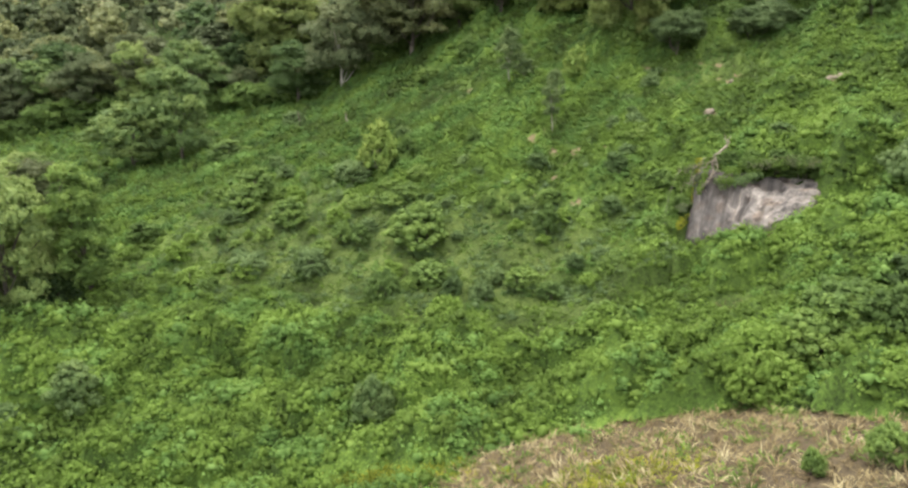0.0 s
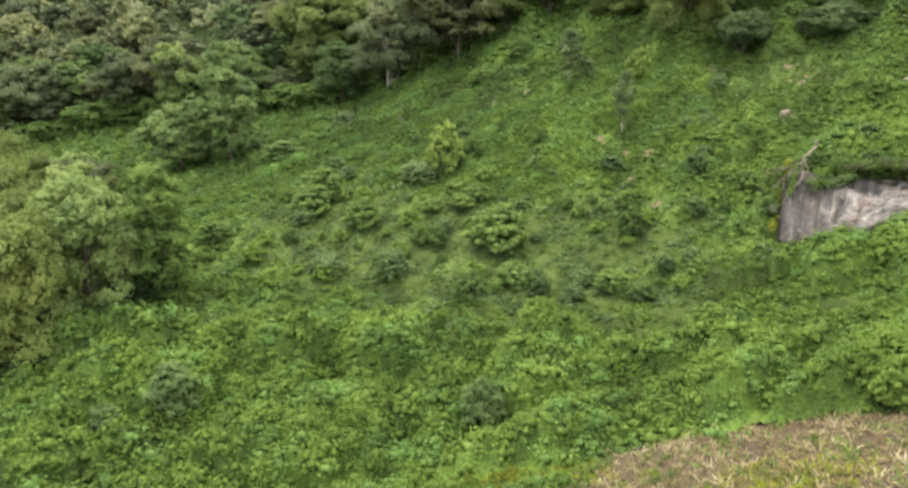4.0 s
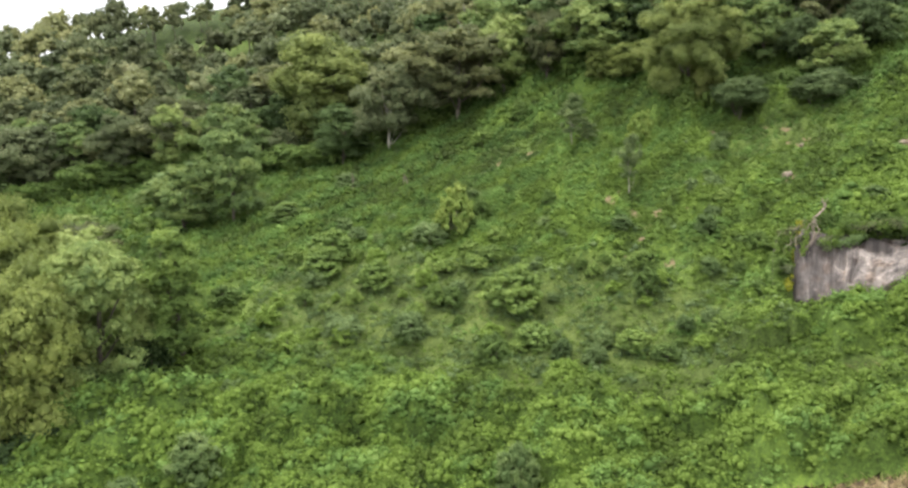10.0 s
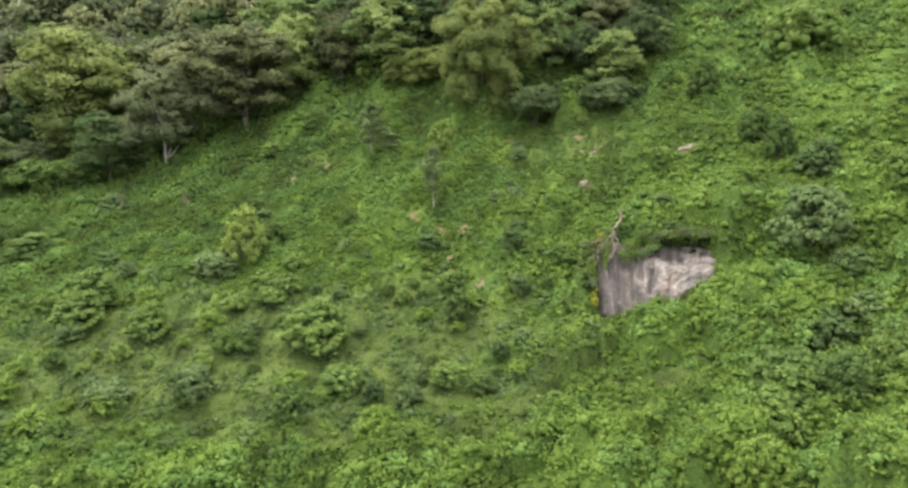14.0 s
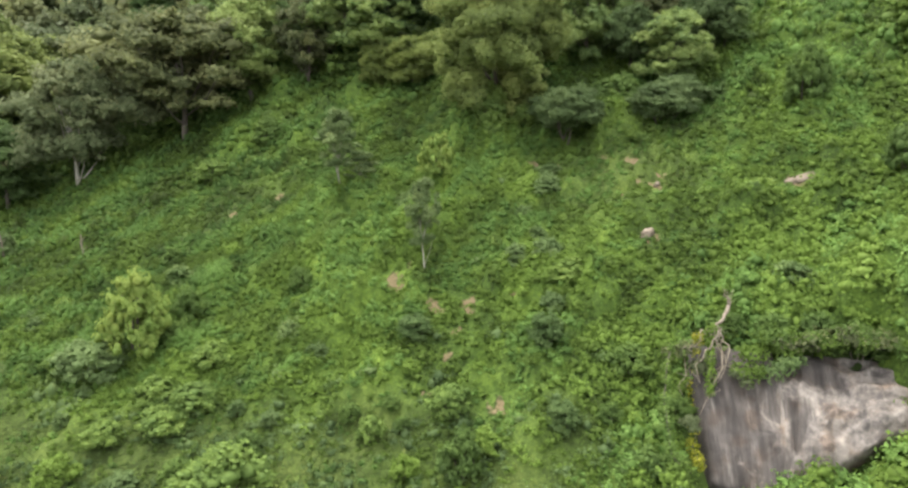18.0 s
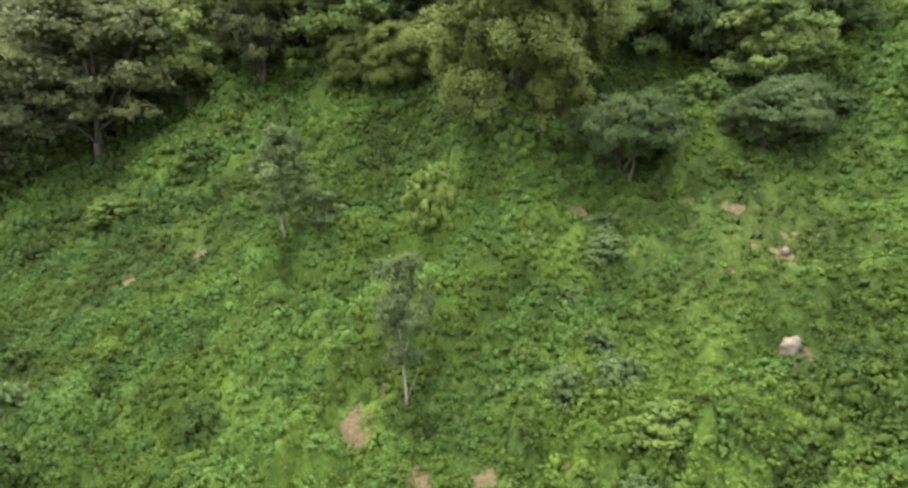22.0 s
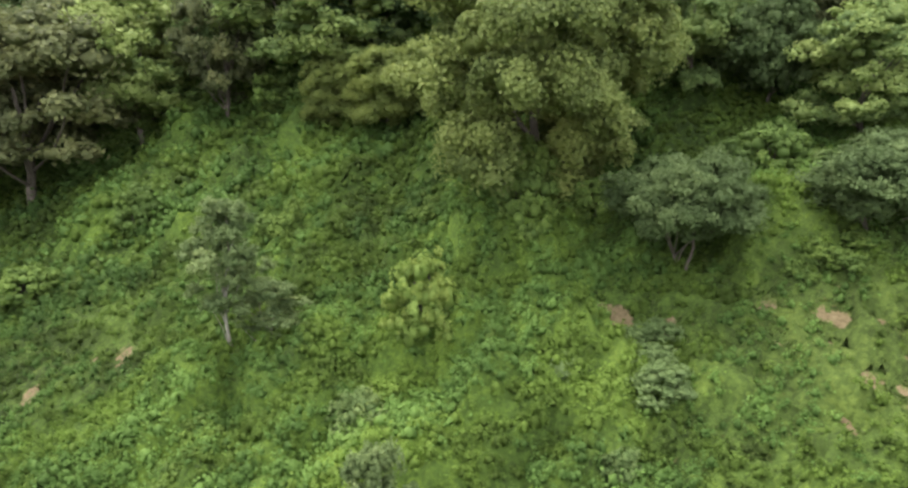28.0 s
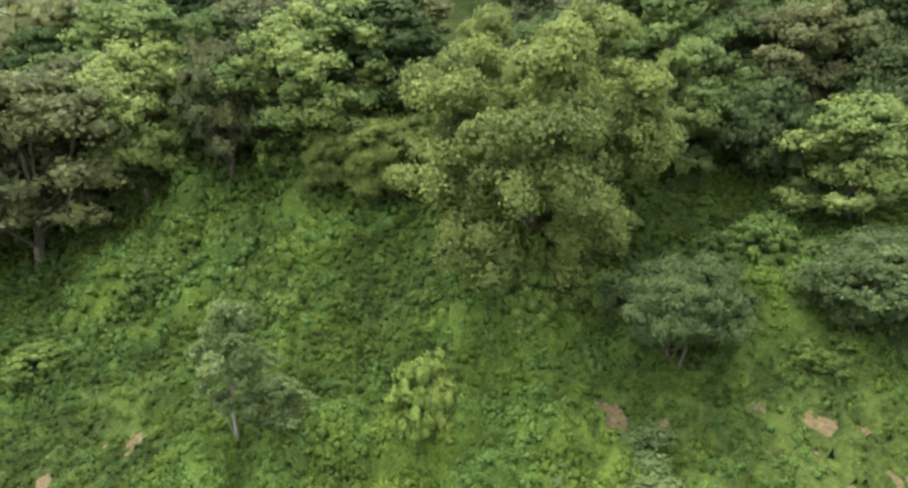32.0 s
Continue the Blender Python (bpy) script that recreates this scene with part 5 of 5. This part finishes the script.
def clumps(name, seed, spacing, x0, x1, y0, y1, size, leaves, leaf_size, label, young=False):
    """Leafy clumps that cover the bushes: each a rounded body of twigs under a coat of leaves. One mesh for each belt."""
    x, y, r = field(seed, spacing, x0, x1, y0, y1)
    g = grazed(x, y)
    want = (1 - 0.60 * g) * (1 - dryness(x, y)) * (1 - 0.9 * yellowing(x, y)) * np.clip(0.95 + 0.25 * waves(x, y, 4.5, 35), 0, 1)
    if young:
        want = 0.9 * g * np.clip(0.35 + 0.9 * waves(x, y, 9, 36), 0, 1)
    keep = inside(x, y) & off_rock(x, y, 0.3) & (r.random(len(x)) < want) & (bareness(x, y, 1.25) < r.uniform(0.05, 0.75, len(x)))
    x, y, g = x[keep], y[keep], g[keep]
    n, m = len(x), leaves
    z, hue = growth(x, y)
    rank = np.clip((y - 118) / 12, 0, 1)
    lush = np.clip((97 - y) / 10, 0, 1) + np.clip((x - 22) / 8, 0, 1) * np.clip((112 - y) / 8, 0, 1)
    coarse = 1 + 0.22 * waves(x, y, 11, 37) + 0.28 * np.clip(lush, 0, 1)
    rad = size * coarse * np.clip(r.lognormal(-0.04, 0.28, n), 0.5, 1.35) * (1 - 0.35 * g)
    radii = np.stack([rad * r.uniform(0.75, 1.5, n), rad * r.uniform(0.75, 1.3, n), rad * r.uniform(0.65, 1.15, n) * (1 + 0.55 * rank)], 1)
    heart = np.stack([x, y, hill(x, y) + z + 0.15 * rad * (1 - g)], 1)
    t = plant_tint(x, y, hue, g, r) + 0.02 * r.normal(size=n) + 0.06 * np.clip(lush, 0, 1)
    dirs = r.normal(size=(n, m, 3))
    dirs[..., 2] = np.abs(dirs[..., 2]) - 0.25
    dirs /= np.linalg.norm(dirs, axis=2, keepdims=True)
    at = heart[:, None] + dirs * radii[:, None] * r.uniform(0.72, 1.42, (n, m, 1))
    nrm = dirs + (0.55 - 0.05 * rank)[:, None, None] * r.normal(size=dirs.shape) + (0, 0, 0.5)
    sz = leaf_size * (rad / size)[:, None] ** 0.5 * r.uniform(0.7, 1.3, (n, m))
    tints = t[:, None] + (0.05 - 0.015 * rank)[:, None] * r.normal(size=(n, m))
    cool = waves(x, y, 14, 77) + 0.7 * waves(x, y, 5, 78) + 2.5 * hue + 0.15 * r.normal(size=n) > 0.6 - 0.55 * rank
    for leaf, some, what in ((OLIVE if young else COVER, ~cool, label), (BLUISH if young else FRESH, cool, label.replace("green", "cool green"))):
        # bodies take a slightly lower tint than leaves, inner shade as colour
        packs = [blades(at[some].reshape(-1, 3), nrm[some].reshape(-1, 3), sz[some].ravel(), tints[some].ravel(), r, 0.8),
                 cores(heart[some], radii[some], t[some] - 0.03, r, 0.60, True)]
        tagged(new(name, foliage(name, packs, leaf)), what, "vegetation", kind="stuff")


def middle_slope(x, y):
    return (x > -48) & (x < 86) & (y > 58) & (y < 168)


def open_slope(x, y):
    return (x > -86) & (x < 106) & (y < 200)


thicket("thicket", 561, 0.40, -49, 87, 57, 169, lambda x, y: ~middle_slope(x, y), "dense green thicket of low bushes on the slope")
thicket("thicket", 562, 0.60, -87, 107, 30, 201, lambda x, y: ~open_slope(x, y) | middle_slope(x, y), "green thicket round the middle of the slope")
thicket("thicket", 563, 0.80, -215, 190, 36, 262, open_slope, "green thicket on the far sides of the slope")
clumps("undergrowth", 601, 0.84, -50, 88, 36, 104, 0.64, 21, 0.32, "green broad-leaved bushes covering the lower slope")
clumps("undergrowth", 602, 0.84, 24, 88, 104, 118, 0.60, 20, 0.31, "green broad-leaved bushes covering the slope above the rock")
clumps("undergrowth", 603, 0.76, -50, 24, 104, 120, 0.46, 14, 0.31, "green bushes and creepers on the middle slope")
clumps("undergrowth", 611, 0.62, -18, 70, 118, 171, 0.40, 24, 0.21, "green herbs covering the upper slope")
clumps("undergrowth", 612, 0.80, -50, -18, 120, 170, 0.50, 15, 0.33, "green herbs and ferns on the slope below the wood")
clumps("undergrowth", 613, 0.80, 70, 88, 118, 170, 0.54, 15, 0.34, "green bushes high on the open slope")
clumps("undergrowth", 621, 1.15, -95, -50, 60, 250, 0.78, 14, 0.48, "green bushes covering the slope beside the grove")
clumps("undergrowth", 631, 1.6, 88, 170, 60, 190, 1.0, 16, 0.55, "green bushes covering the open slope above the rock")
clumps("undergrowth", 641, 1.15, -50, 88, 170, 215, 0.75, 14, 0.45, "green bushes below the edge of the wood")
clumps("undergrowth", 651, 2.4, -215, -90, 60, 262, 1.3, 14, 0.8, "green bushes in the hollow below the wood")
clumps("young_shrubs", 604, 0.95, -52, 34, 84, 142, 0.85, 34, 0.26, "low dull green shrubs in the cropped grass", True)
undergrowth("weeds", 661, -50, 88, 36, 170, 3.0, 0.28, "low green weeds between the bushes")
grass("grass", 531, 0.38, -90, 80, 80, 175, lambda x, y: 0.15 + 0.85 * grazed(x, y), 0.5, GRASS, 0.45, 1.6, "cropped grass between the shrubs")

grass("grass", 532, 0.22, 32, 70, 114, 147, lambda x, y: 1.6 * grazed(x, y), 0.42, GRASS, 0.55, 1.2, "short dry grass on the worn part of the slope", 0.3)


def tufts(name, seed, spacing, y0, y1, want, stalks, size, material, tint, label, slim=0.10):
    """Tufts of stalks that lean outwards, each from one foot."""
    x, y, r = field(seed, spacing, -60, 60, y0, y1)
    keep = inside(x, y) & (r.random(len(x)) < want(x, y))
    x, y = x[keep], y[keep]
    n, k = len(x), stalks
    a = r.uniform(0, 6.3, (n, k))
    long = size * r.uniform(0.5, 1.3, (n, 1)) * r.uniform(0.6, 1.2, (n, k))
    lean = r.uniform(0.45, 1.5, (n, k))
    way = np.stack([np.sin(lean) * np.cos(a), np.sin(lean) * np.sin(a), np.cos(lean)], 2)
    foot = np.stack([x, y, hill(x, y)], 1)[:, None] + 0.12 * r.normal(size=(n, k, 3)) * (1, 1, 0)
    side = np.stack([-np.sin(a), np.cos(a), 0 * a], 2) * (slim * 0.5 * long)[..., None]
    tip = foot + way * long[..., None]
    knee = foot + way * long[..., None] * 0.5 + (0, 0, 0.06)
    v = np.stack([foot, knee + side, tip - (0, 0, 0.1), knee - side], 2).reshape(-1, 3)
    hue = tint + 0.12 * r.normal(size=(n, 1)) + 0.10 * r.normal(size=(n, k)) + (0.16 * waves(x, y, 6, seed) + 0.12 * waves(x, y, 2.2, seed + 1))[:, None]
    tagged(new(name, foliage(name, [(v, hue.ravel())], material)), label, "grass", kind="stuff")


tufts("dry_stalks", 541, 0.72, 26, 63, lambda x, y: 0.85 * dryness(x, y), 11, 0.75, STRAW, 0.34, "clumps of cut dry stalks and straw on the field")
tufts("dry_stalks", 542, 1.1, 26, 63, lambda x, y: dryness(x, y) * np.clip(0.6 + 0.6 * waves(x, y, 5, 61), 0, 1), 12, 1.1, STRAW, 0.74, "pale straw lying over the dry field", 0.06)
tufts("dry_stalks", 543, 1.8, -14, 27, lambda x, y: 0.9 * dryness(x, y), 9, 1.0, STRAW, 0.45, "dry stalks on the bare end of the field")
tufts("dry_stalks", 544, 0.8, 64, 84, lambda x, y: 0.8 * np.exp(-((x - 34) / 4) ** 2 - ((y - 74) / 3) ** 2), 9, 1.1, STRAW, 0.30, "dead brown stems in a gap between the bushes", 0.07)
tufts("weeds", 551, 1.1, 20, 63, lambda x, y: dryness(x, y) * np.clip(0.40 + 0.5 * waves(x, y, 8, 71), 0, 1), 14, 0.8, COVER, 0.42, "green weeds coming up through the dry field", 0.16)
tufts("yellow_grass", 552, 0.62, 32, 70, lambda x, y: np.exp(-((x - 12) / 5) ** 2) * np.exp(-((y - 42) / 4.5) ** 2) + 0.95 * yellowing(x, y), 14, 0.9, VINE, 0.30, "yellowing grass along the edge of the dry field", 0.10)
tufts("yellow_grass", 553, 1.4, 24, 62, lambda x, y: dryness(x, y) * np.clip(0.1 + 0.6 * waves(x, y, 10, 75), 0, 1), 10, 0.8, GRASS, 0.75, "yellowish green grass in the dry field", 0.08)
